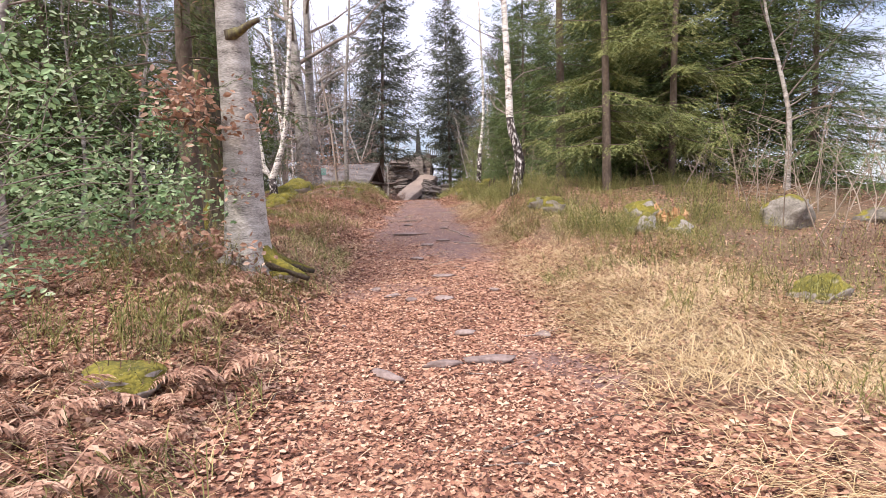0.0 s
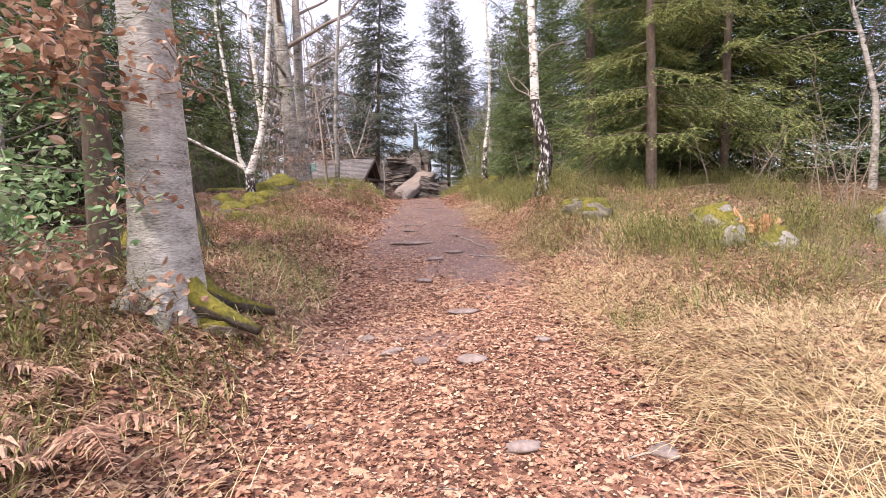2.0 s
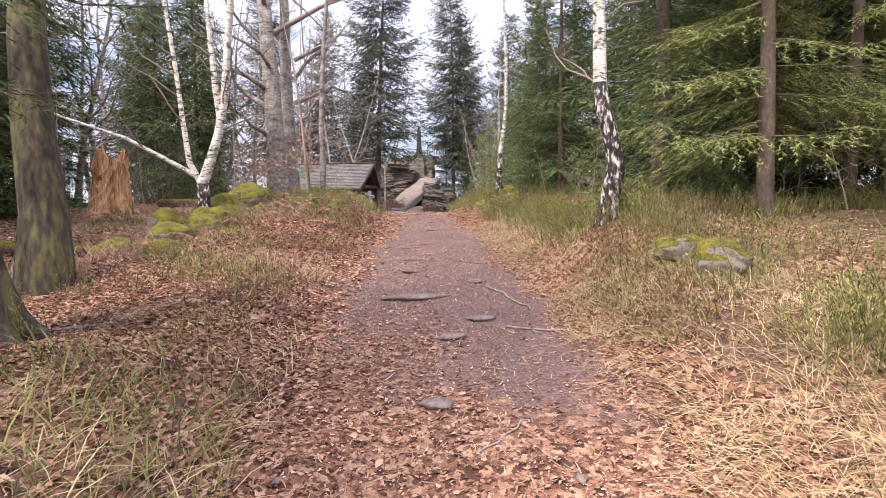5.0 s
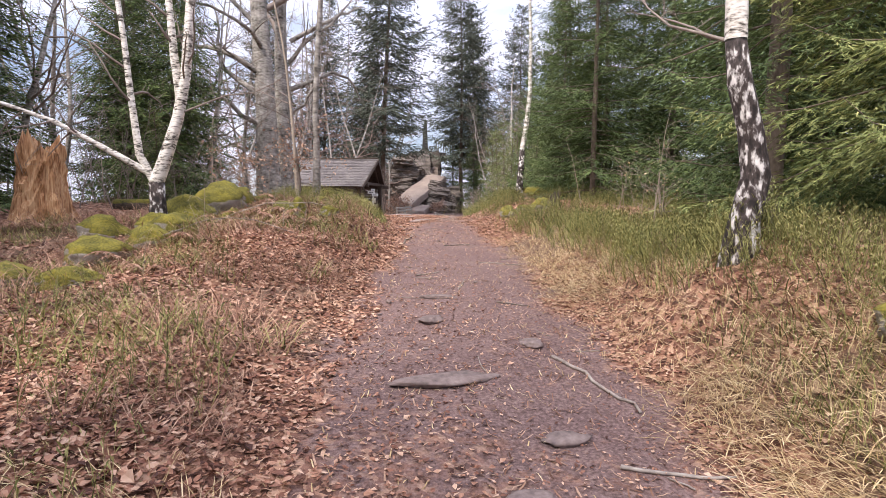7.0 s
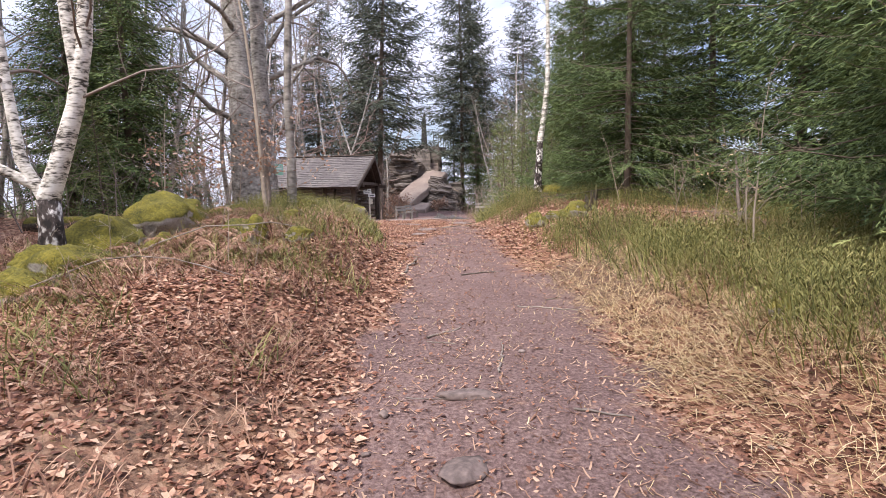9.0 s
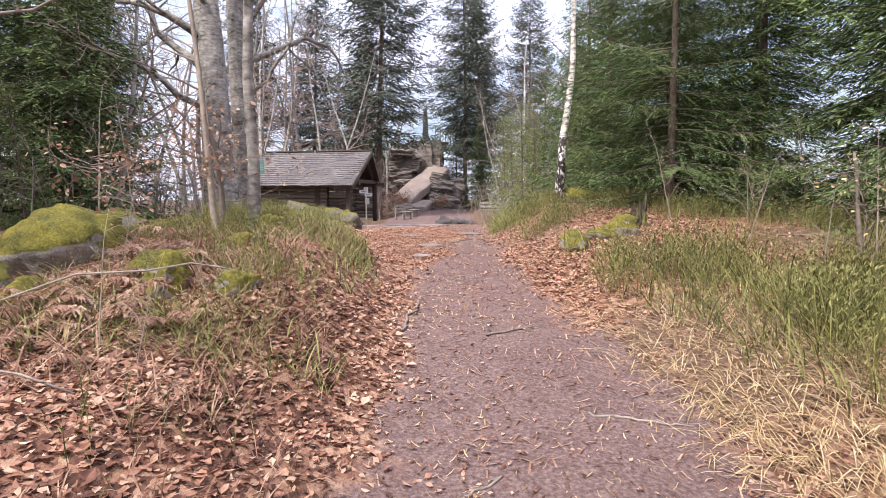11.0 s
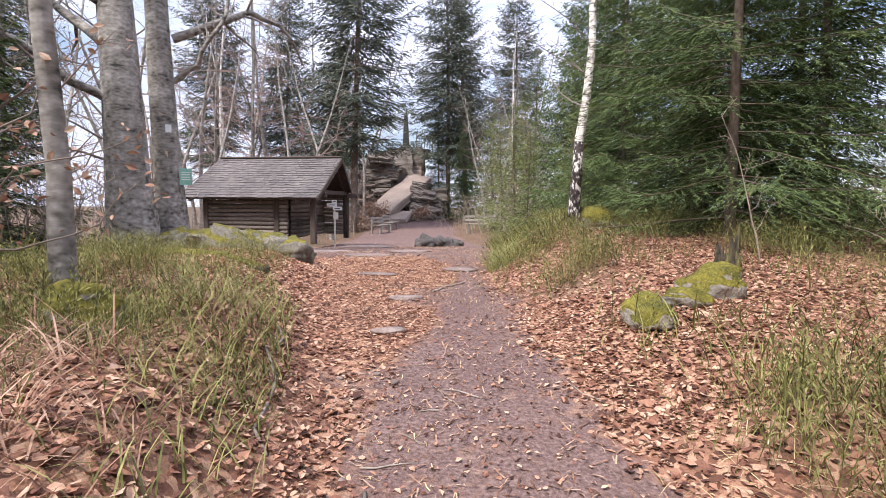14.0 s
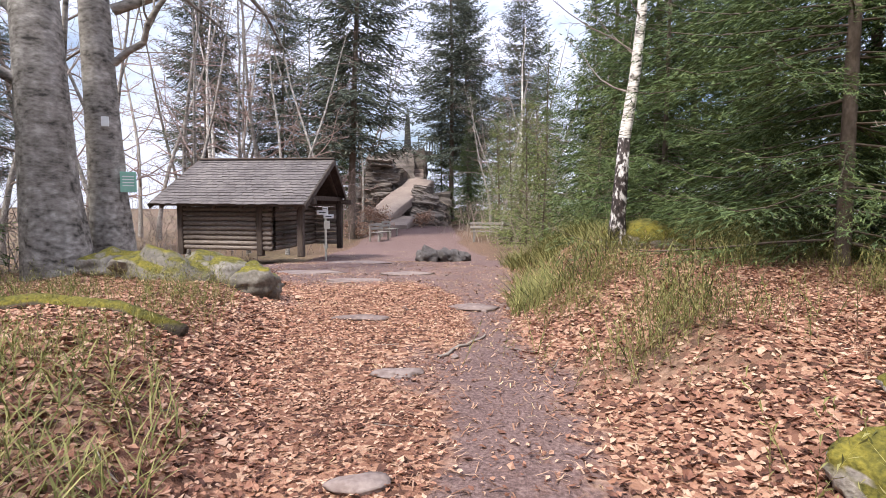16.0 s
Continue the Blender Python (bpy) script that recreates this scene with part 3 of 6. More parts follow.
# x, y, half sizes, seed, sink
for x, y, sx, sy, sz, sd, sink in [(-2.95, 18.55, 0.66, 0.52, 0.44, 3, 0.42), (-3.15, 17.3, 0.46, 0.5, 0.34, 4, 0.42), (-3.3, 16.5, 0.34, 0.3, 0.2, 28, 0.4),
                                   (-3.0, 16.3, 0.5, 0.42, 0.25, 6, 0.4), (-3.35, 15.1, 0.4, 0.35, 0.22, 7, 0.4), (-3.7, 14.0, 0.45, 0.35, 0.2, 8, 0.4),
                                   (-2.95, 13.7, 0.28, 0.24, 0.14, 9, 0.4), (-1.2, 19.25, 0.19, 0.17, 0.2, 10, 0.3),
                                   (2.6, 11.1, 0.27, 0.24, 0.16, 11, 0.45), (2.4, 19.85, 0.25, 0.2, 0.16, 12, 0.35), (3.15, 20.25, 0.27, 0.22, 0.2, 13, 0.33), (2.75, 20.0, 0.22, 0.16, 0.1, 24, 0.35),
                                   (4.55, 25.7, 0.62, 0.45, 0.32, 14, 0.35), (3.2, 12.9, 0.4, 0.3, 0.16, 16, 0.4),
                                   (2.55, 14.4, 0.13, 0.12, 0.10, 17, 0.35), (-2.0, 4.3, 0.3, 0.24, 0.1, 18, 0.45), (-1.52, 7.0, 0.2, 0.17, 0.09, 19, 0.42), (-3.8, 16.2, 0.34, 0.3, 0.2, 25, 0.4), (-3.0, 15.6, 0.3, 0.25, 0.2, 26, 0.4), (-2.4, 17.0, 0.24, 0.2, 0.16, 27, 0.4),
                                   (-1.7, 17.6, 0.28, 0.24, 0.14, 21, 0.4), (-1.3, 18.2, 0.2, 0.16, 0.13, 29, 0.35), (-0.98, 16.85, 0.16, 0.14, 0.12, 30, 0.35), (-1.45, 16.95, 0.16, 0.15, 0.18, 31, 0.3), (2.75, 10.75, 0.3, 0.26, 0.2, 32, 0.35)]:
    stone("mossy_boulder", x, y, sx, sy, sz, sd, M_MOSSROCK, MOSSY, sink, sd * 37, "boulder", group="mossy boulders")
stone("boulder", 6.2, 9.2, 0.46, 0.38, 0.34, 42, M_HALFMOSS, "rounded brown-grey boulder with a thin green tinge", 0.3, 70, "boulder")
stone("boulder", 7.7, 9.0, 0.4, 0.36, 0.2, 43, M_HALFMOSS, "rounded brown-grey boulder with a thin green tinge", 0.3, 20, "boulder")
stone("mossy_boulder", 3.6, 5.5, 0.3, 0.26, 0.2, 45, M_CAPMOSS, "low grey boulder under a moss cap in dry heath", 0.35, 40, "boulder")
for x, y, sx, sy, sz, sd in [(3.6, 8.9, 0.25, 0.22, 0.2, 40), (4.05, 8.75, 0.22, 0.22, 0.2, 41), (4.0, 9.9, 0.34, 0.28, 0.24, 44)]:
    stone("half_mossy_boulder", x, y, sx, sy, sz, sd, M_CAPMOSS, "pale grey boulder with a moss cap and bare white sides", 0.35, sd * 23, "boulder", group="half mossy boulders")
for x, y, sx, sy, sz, sd, tl in [(-2.1, 25.2, 0.42, 0.4, 0.24, 50, 8), (-1.6, 24.7, 0.5, 0.35, 0.24, 51, -14), (-1.12, 24.95, 0.45, 0.35, 0.22, 52, -8), (-0.72, 24.85, 0.34, 0.3, 0.24, 53, 12), (-2.65, 25.7, 0.4, 0.35, 0.25, 54, 0), (-1.5, 25.7, 0.5, 0.4, 0.26, 55, 0), (-3.9, 21.7, 0.6, 0.42, 0.26, 56, 4)]:
    stone("hut_boulder", x, y, sx, sy, sz, sd, M_HALFMOSS, "angular grey boulder with thin moss beside the path", 0.3, sd * 31, "boulder", group="boulders before the hut", tilt=tl, rough=0.3)
for x, y, sx, sy, sz, sd in [(2.35, 33.6, 0.42, 0.35, 0.34, 60), (2.9, 33.9, 0.5, 0.4, 0.3, 61), (3.3, 34.4, 0.4, 0.35, 0.25, 62)]:
    stone("dark_boulder", x, y, sx, sy, sz, sd, M_ROCK, "dark grey angular boulder on the path's edge", 0.3, sd * 19, "boulder", group="dark boulders", rough=0.34)
# stones trodden flat in the path: x, y, half length, half width, turn
for x, y, sx, sy, rot, sd in [(0.4, 4.95, 0.3, 0.11, 4, 70), (0.02, 4.88, 0.2, 0.09, 14, 71), (-0.42, 4.7, 0.08, 0.24, 38, 72), (0.3, 5.7, 0.13, 0.08, 0, 73), (0.26, 6.9, 0.14, 0.12, 10, 74),
                              (0.42, 8.2, 0.2, 0.11, -5, 75), (0.4, 10.87, 0.17, 0.1, 15, 76), (0.2, 12.15, 0.5, 0.16, 12, 77), (0.95, 12.75, 0.13, 0.14, 20, 78), (0.99, 5.57, 0.1, 0.11, 0, 79),
                              (0.5, 20.45, 0.2, 0.1, 5, 80), (0.5, 23.8, 0.42, 0.16, 5, 81), (1.75, 24.3, 0.36, 0.24, -15, 82), (0.75, 22.0, 0.24, 0.12, -6, 83), (0.35, 26.6, 0.7, 0.3, 8, 84), (1.3, 27.4, 0.6, 0.3, -6, 85),
                              (-0.4, 28.0, 0.8, 0.5, 3, 86), (0.2, 13.4, 0.2, 0.12, 40, 87), (-0.11, 6.94, 0.1, 0.08, 60, 88), (-0.5, 7.5, 0.1, 0.07, 20, 93), (-0.3, 7.2, 0.14, 0.05, 35, 94), (0.9, 7.3, 0.09, 0.08, 10, 95), (0.15, 9.6, 0.16, 0.1, 0, 89), (0.75, 11.4, 0.2, 0.1, 12, 90), (0.35, 14.2, 0.25, 0.1, -8, 91), (0.5, 31.0, 1.0, 0.5, 6, 92)]:
    stone("path_stone", x, y, sx * 0.8, sy * 0.8, 0.032, sd, M_PATHSTONE, "flat worn stone bedded in the dirt path", 0.34, rot, group="stones in the path", subdiv=3)
# small stones
for k in range(46):
    y = rng.uniform(3.5, 29)
    x = float(np.interp(y, MID_Y, MID_X)) + rng.uniform(-1.2, 1.2)
    s = rng.uniform(0.012, 0.032)
    stone("pebble", x, y, s * 1.4, s, s * 0.7, 100 + k, M_PATHSTONE, "small loose stone on the path", 0.25, rng.uniform(0, 360), group="pebbles", subdiv=2)


# ---- rock outcrop with the monument ----
def build_outcrop():
    top = new("rock_outcrop")
    tagged(top, "layered sandstone outcrop with a smooth sloping slab", "rock")

    def layer(name, x, y, z, sx, sy, sz, seed, material=M_CLIFF, rot=0.0, tilt=0.0, tx=0.0, rough=0.16):
        r = random.Random(seed)
        bm = bmesh.new()
        bmesh.ops.create_cube(bm, size=2.0)
        bmesh.ops.subdivide_edges(bm, edges=list(bm.edges), cuts=9, use_grid_fill=True)
        off = Vector((r.uniform(-50, 50), r.uniform(-50, 50), r.uniform(-50, 50)))
        for v in bm.verts:
            p = v.co.copy()
            rr = max(abs(p.x), abs(p.y)) ** 6 * 0.08 + abs(p.z) ** 6 * 0.05
            p = Vector((p.x * (1 - rr), p.y * (1 - rr), p.z))
            q = Vector((p.x * sx, p.y * sy, p.z * sz))
            groove = 0.16 * math.sin((q.z + 0.3 * noise.noise(q * 0.5 + off)) * 7 + seed) + 0.1 * math.sin(q.z * 17 + 2 * noise.noise(q + off))
            k = 1 + rough * noise.fractal(q * 0.7 + off, 0.9, 2.0, 5) + groove * 0.16
            k += rough * 0.8 * noise.fractal(Vector((q.x * 1.6, q.y * 1.6, q.z * 4.5)) + off, 0.8, 2.1, 4) if rough > 0.1 else 0
            v.co = Vector((q.x * k, q.y * k, q.z * (1 + 0.22 * noise.noise(q * 0.9 + off))))
        for f in bm.faces:
            f.smooth = False
        ob = part(name, bm, material, top)
        ob.matrix_world = pose(x, y, z, tx, tilt, rot)
        return ob

    layer("rock_layer", 1.3, 62.4, 2.1, 1.7, 1.8, 1.7, 71, rot=12)
    layer("rock_layer", 5.9, 61.8, 1.9, 1.6, 1.7, 1.5, 72, rot=-14)
    layer("rock_layer", 2.6, 62.6, 3.4, 1.5, 2.2, 2.9, 1, rot=8)
    layer("rock_layer", 4.3, 63.9, 3.9, 1.35, 2.4, 2.8, 2, rot=-6)
    zz, r = 1.3, random.Random(5)
    for k in range(8):
        hh = r.uniform(0.24, 0.40)
        w = r.uniform(0.9, 1.35)
        layer("rock_layer", 1.95 + r.uniform(-0.25, 0.3), 60.7 + r.uniform(-0.3, 0.25), zz + hh, w, 1.3, hh, 30 + k, rot=r.uniform(-14, 14), tilt=r.uniform(-5, 5), rough=0.2)
        zz += 2 * hh * 0.93
    for k, (w, hh, dx) in enumerate([(1.55, 0.36, 0.2), (1.4, 0.34, 0.1), (1.3, 0.36, 0.25), (1.05, 0.36, 0.1), (0.75, 0.3, -0.1)]):
        layer("rock_layer", 4.9 + dx, 58.6 + 0.12 * k, 1.25 + 0.60 * k, w, 1.1, hh, 50 + k, rot=6 - 5 * k, tilt=9, rough=0.2)
    layer("rock_layer", 4.2, 64.5, 6.5, 1.9, 1.6, 0.42, 9, rot=3)
    layer("rock_layer", 2.6, 62.9, 6.2, 1.2, 1.4, 0.3, 10, rot=-10)
    slab = layer("slab", 3.3, 58.7, 3.0, 1.05, 3.2, 0.3, 11, M_SLAB, rot=-37, tx=28, tilt=10, rough=0.05)
    slab["label"] = "smooth pinkish sloping stone slab"
    layer("slab", 2.7, 56.3, 1.15, 1.1, 1.5, 0.35, 12, M_SLAB, rot=-16, tx=12, rough=0.06)
    for k in range(7):
        st = layer("cut_step", 4.4 + 0.05 * k, 61.0 + 0.42 * k, 4.5 + 0.32 * k, 0.7, 0.3, 0.18, 20 + k, M_SLAB, rot=-5, rough=0.04)
    ob = new("obelisk")
    tagged(ob, "slim dark stone obelisk on top of the rocks", "monument")
    g = Geo()
    tube(g, [(0, 0, 0), (0, 0, 0.3), (0, 0, 0.32), (0, 0, 2.9), (0, 0, 3.25)], [0.6, 0.58, 0.44, 0.24, 0.05], 4)
    part("shaft", g.mesh("shaft", M_OBELISK, False), M_OBELISK, ob)
    g = Geo()
    tube(g, [(0, 0, -0.6), (0, 0, 0.02)], [1.0, 0.95], 4)
    part("plinth", g.mesh("plinth", M_OBELISK, False), M_OBELISK, ob)
    ob.matrix_world = pose(4.38, 68.0, 7.35, rz=40)
    rail = new("railing")
    tagged(rail, "thin iron railing on top of the rocks", "railing")
    for k in range(9):
        g = Geo()
        tube(g, [(0, 0, -0.5), (0, 0, 1.05 + 0.3 * (k % 3 == 0))], [0.03, 0.03], 6)
        p = part("bar", g.mesh("bar", M_IRON), M_IRON, rail)
        p.location = (k * 0.24, 0, 0)
    g = Geo()
    tube(g, [(0, 0, 0.95), (1.0, 0, 0.97), (1.95, 0, 0.95)], [0.03, 0.03, 0.03], 6)
    part("rail", g.mesh("rail", M_IRON), M_IRON, rail)
    rail.matrix_world = pose(5.2, 66.5, 7.2)


build_outcrop()


# ---- trees ----
def limb(p0, d, length, r0, r1, bend, seed, n=7, up=0.0):
    """A wandering tapered axis: points and radii."""
    r = np.random.default_rng(seed)
    P, d = [np.array(p0, dtype=float)], unit(np.array(d, dtype=float))
    for k in range(n):
        d = unit(d + bend * r.normal(size=3) + np.array([0, 0, up]))
        P.append(P[-1] + d * length / n)
    return np.array(P), np.linspace(r0, r1, n + 1)


def branch_out(geo, P, R, levels, count, ratio, seed, spread=0.9, up=0.05, lo=0.25, sides=5, bend=0.16, thin=0.45):
    """Side branches along an axis, and theirs in turn."""
    r = np.random.default_rng(seed)
    if levels == 0:
        return
    total = np.sum(np.linalg.norm(np.diff(P, axis=0), axis=1))
    for k in range(count):
        s = lo + (1 - lo) * (k + r.random()) / count
        i = min(int(s * (len(P) - 1)), len(P) - 2)
        f = s * (len(P) - 1) - i
        p = P[i] * (1 - f) + P[i + 1] * f
        ax = unit(P[i + 1] - P[i])
        rad = (R[i] * (1 - f) + R[i + 1] * f) * thin
        side = r.normal(size=3)
        side = unit(side - ax * side.dot(ax))
        d = unit(ax * (1 - 0.55 * spread) + side * spread)
        ln = total * ratio * (1.15 - 0.7 * s) * r.uniform(0.6, 1.25)
        n = 5 if levels > 1 else 2
        Q, S = limb(p, d, ln, max(rad, 0.004), max(0.0025, rad * 0.25), bend, int(r.integers(1e9)), n, up)
        tube(geo, Q, S, sides if levels > 1 else 3)
        branch_out(geo, Q, S, levels - 1, max(3, int(count * 0.62)), ratio * 0.95, int(r.integers(1e9)), spread, up, 0.2, max(3, sides - 1), bend, thin)


def bare_tree(name, label, x, y, h, r0, seed, bark, twig, lean=(0, 0), crown=(3, 14, 0.34), lo=0.35, bend=0.05, group="", points=None, spread=0.9, place=True, up=0.05):
    t = new(name)
    tagged(t, label, "tree", group)
    if points is None:
        P, R = limb((0, 0, -0.15), (lean[0], lean[1], 1), h, r0, r0 * 0.12, bend, seed, 12)
    else:
        P = np.array(points, dtype=float)
        R = np.interp(np.linspace(0, 1, len(P)), [0, 0.12, 1], [r0 * 1.15, r0 * 0.9, r0 * 0.25])
    R = R.copy()
    R[0] *= 1.3
    R[1] *= 1.06
    g = Geo()
    if r0 > 0.2:
        s = np.linspace(0, len(P) - 1, 60)
        P2 = np.stack([np.interp(s, np.arange(len(P)), P[:, c]) for c in range(3)], 1)
        tube(g, P2, np.interp(s, np.arange(len(P)), R), 26, 0.012)
        th = np.arange(26) * 2 * math.pi / 26
        amp = 2.6 if bark == M_DARKBARK else 1.0
        rib = 1 + amp * (0.035 * np.sin(3 * th + seed) + 0.025 * np.sin(5 * th + 2 * seed))[None, :] * np.linspace(1.6, 0.6, 60)[:, None]
        V = g.v[0].reshape(60, 26, 3)
        g.v[0] = (P2[:, None, :] + (V - P2[:, None, :]) * rib[..., None]).reshape(-1, 3)
    else:
        tube(g, P, R, 14, 0.02)
    part("trunk", g.mesh("trunk", bark), bark, t)
    g = Geo()
    branch_out(g, P, R, crown[0], crown[1], crown[2], seed + 1, spread=spread, lo=lo, up=up)
    part("crown", g.mesh("crown", twig), twig, t)
    if place:
        t.location = (x, y, hz(x, y))
    return t


def spruce(name, label, h, radius, seed, needles, whorl=0.32, per=6, step=0.10, needle=0.055, width=0.018, gap=0.035, first=0.5, droop=0.45, fine=False, bark=M_SPRUCEBARK, thin=1.0, trunk_r=None, power=0.8):
    t = new(name)
    tagged(t, label, "tree")
    r = np.random.default_rng(seed)
    rb = trunk_r or h * 0.009 + 0.02
    P, R = limb((0, 0, -0.2), (0, 0, 1), h, rb, 0.012, 0.008, seed, 14)
    g = Geo()
    tube(g, P, R, 12, 0.03)
    part("trunk", g.mesh("trunk", bark), bark, t)
    wood, C, D, N, LN = Geo(), [], [], [], []
    z = first
    while z < h - 0.15:
        s = z / h
        ln0 = radius * (1 - s) ** power + 0.12
        for k in range(per + (1 if fine and z < 4.5 else 0)):
            if r.random() > thin:
                continue
            a = r.uniform(0, 2 * math.pi)
            ln = ln0 * r.uniform(0.5, 1.2)
            out = np.array([math.cos(a), math.sin(a), 0.0])
            q = np.linspace(0, 1, 6)
            dr = droop * r.uniform(0.55, 1.35) * (1 - 0.75 * s)
            zz = ln * (0.22 * s * q + 0.10 * q - dr * q ** 1.3 + 0.22 * q ** 4)
            base = np.array([np.interp(z, P[:, 2], P[:, 0]), np.interp(z, P[:, 2], P[:, 1]), z + r.uniform(-0.5, 0.5) * whorl])
            B = base + out * (ln * q)[:, None] + np.array([0, 0, 1.0]) * zz[:, None]
            tube(wood, B, np.linspace(0.008 + 0.004 * ln, 0.002, 6), 3)
            side = np.array([-out[1], out[0], 0.0])
            m = max(3, int(ln / step))
            ss = np.linspace(0.07, 1.0, m) + r.uniform(-0.02, 0.02, m)
            for sg in (-1, 1):
                p = np.stack([np.interp(ss, q, B[:, c]) for c in range(3)], 1)
                tl = (0.09 + ln * 0.47 * np.clip(1.02 - ss, 0, 1) ** 0.75 * np.minimum(1, 0.35 + 3 * np.clip(ss, 0, 1))) * r.uniform(0.6, 1.2, m)
                d = unit(out * 0.75 + sg * side * r.uniform(0.55, 1.1, (m, 1)) + np.array([0, 0, 1.0]) * r.uniform(-0.75, -0.05, (m, 1)) * (0.35 + droop))
                C.append(p), D.append(d), LN.append(tl)
            C.append(B[-1:]), D.append(unit(B[-1:] - B[-2:-1])), LN.append(np.array([ln * 0.16]))
            # needles along the branch itself
            C.append(B[2:3]), D.append(unit(B[-1:] - B[2:3])), LN.append(np.array([ln * 0.6]))
        z += whorl * r.uniform(0.75, 1.25)
    tagged(part("branchwork", wood.mesh("branchwork", bark), bark, t), kind="stuff")
    C, D, LN = np.concatenate(C), np.concatenate(D), np.concatenate(LN)
    high = (C[:, 2] > 5.5) if fine else np.zeros(len(C), dtype=bool)
    cnt = np.maximum(2, (LN / (gap * np.where(high, 4.5, 1.0))).astype(int))
    idx = np.repeat(np.arange(len(C)), cnt)
    pos = np.concatenate([(np.arange(c) + r.random()) / c for c in cnt])
    c = C[idx] + D[idx] * (LN[idx] * pos)[:, None]
    c[:, 2] -= 0.12 * LN[idx] * pos ** 2
    dd = D[idx]
    # shoots stand pinnately on the twig, in a flat drooping spray
    lat = unit(np.cross(dd, np.array([0, 0, 1.0]))) * np.sign(r.normal(size=(len(c), 1)))
    sd = unit(lat + np.array([0, 0, 1.0]) * r.uniform(-0.75, 0.25, (len(c), 1)))
    along = unit(dd + sd * r.uniform(0.2, 0.8, (len(c), 1)))
    face = unit(np.array([0, 0, 1.0]) + 0.55 * r.normal(size=(len(c), 3)))
    wide = unit(np.cross(along, face))
    nl = needle * r.uniform(0.7, 1.3, len(c)) * np.where(high[idx], 2.0, 1.0)
    width = width * np.where(high[idx], 2.0, 1.0)
    g = Geo()
    scatter(g, c, along * nl[:, None], wide * (width * r.uniform(0.7, 1.3, len(c)))[:, None], np.cross(along, wide) * (width * np.ones(len(c)))[:, None],
            np.array([(0, -0.16, 0), (0, 0.16, 0), (1, 0, 0), (0.12, 0, 0), (0.3, 0, 0.05), (0.72, 0.85, 0.1), (0.3, 0, 0), (0.48, 0, 0.05), (0.88, -0.8, 0.1)]) if fine else np.array([(0, 0, 0), (0.35, 0.5, 0), (1, 0, 0), (0.35, -0.5, 0)]),
            [(0, 1, 2), (3, 4, 5), (6, 7, 8)] if fine else [(0, 2, 1), (0, 3, 2)])
    tagged(part("crown", g.mesh("crown", needles, False), needles, t), kind="stuff")
    return t


def set_at(ob, x, y, rot=0.0, s=1.0, sz=None, sink=0.0):
    ob.matrix_world = pose(x, y, hz(x, y) - sink, rz=rot) @ Matrix.Diagonal((s, s, sz or s, 1))
    return ob


def again(ob, x, y, rot, s, sz=None, label=""):
    c = copy_thing(ob, pose(x, y, hz(x, y) - 0.05, rz=rot) @ Matrix.Diagonal((s / ob.scale[0], s / ob.scale[1], (sz or s) / ob.scale[2], 1)))
    if label:
        c["label"] = label
    return c


# spruces beside the path
NEAR = "young spruce with drooping yellow-green branches down to the ground"
DARK = "dense dark green spruce at the edge of the thicket"
OLD = "tall old spruce with thinned drooping branches against the sky"
sp_a = set_at(spruce("spruce", NEAR, 9.5, 2.15, 11, M_NEEDLE, first=1.2, whorl=0.46, per=6, step=0.06, needle=0.085, width=0.03, gap=0.04, droop=0.62, fine=True), 4.55, 12.6, 20)
sp_b = set_at(spruce("spruce", DARK, 11.0, 2.7, 12, M_NEEDLEDARK, first=0.3, whorl=0.4, per=8, step=0.075, needle=0.1, width=0.034, gap=0.056, droop=0.46, fine=True, trunk_r=0.08), 5.55, 23.4, 0)
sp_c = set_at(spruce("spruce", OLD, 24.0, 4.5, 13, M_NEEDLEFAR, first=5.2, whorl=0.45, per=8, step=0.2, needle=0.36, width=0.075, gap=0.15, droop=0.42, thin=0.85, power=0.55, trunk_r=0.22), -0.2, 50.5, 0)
sp_d = set_at(spruce("young_spruce", "small light green young tree with thin feathery branches", 5.0, 1.1, 14, M_LARCH, first=0.2, whorl=0.2, per=6, step=0.12, needle=0.10, width=0.026, gap=0.075, droop=0.15, trunk_r=0.045), 6.3, 39.5, 0)
sp_g = set_at(spruce("spruce", "dark spruce with bare lower trunk behind the beech", 9.5, 2.0, 18, M_NEEDLEDARK, first=1.7, whorl=0.42, per=6, step=0.07, needle=0.09, width=0.03, gap=0.06, droop=0.5, fine=True, thin=0.85, trunk_r=0.13), -2.8, 8.3, 0)
# the dark needles put the neighbours' shade into this spruce's colour
again(sp_g, 4.1, 14.4, 140, 1.0, 1.2, "shaded spruce, its shade put into dark needles, with a bare lower trunk behind the birch")
sp_e = set_at(spruce("spruce", DARK, 14.0, 2.9, 15, M_NEEDLEDARK, first=0.6, whorl=0.4, per=9, step=0.11, needle=0.17, width=0.042, gap=0.105, droop=0.5), 9.0, 20.0, 0)
sp_f = set_at(spruce("spruce", DARK, 11.0, 2.5, 16, M_NEEDLEDARK, first=0.4, whorl=0.45, per=8, step=0.085, needle=0.13, width=0.03, gap=0.062, droop=0.6), 7.9, 21.0, 200)
again(sp_f, 9.0, 25.6, 30, 1.0)
again(sp_f, 7.4, 30.5, 70, 0.95)
again(sp_f, 7.3, 26.8, 10, 0.8)
# dark type here too, with the shade behind the birch painted as needle colour
again(sp_b, 5.9, 15.8, 130, 0.9, 1.05)
again(sp_a, 6.6, 13.6, 250, 0.95, 1.15)
again(sp_b, 7.6, 17.5, 80, 1.0, 1.05)
again(sp_b, 9.6, 12.8, 300, 1.0, 0.95)
again(sp_b, 6.4, 28.5, 150, 0.75, 0.8)
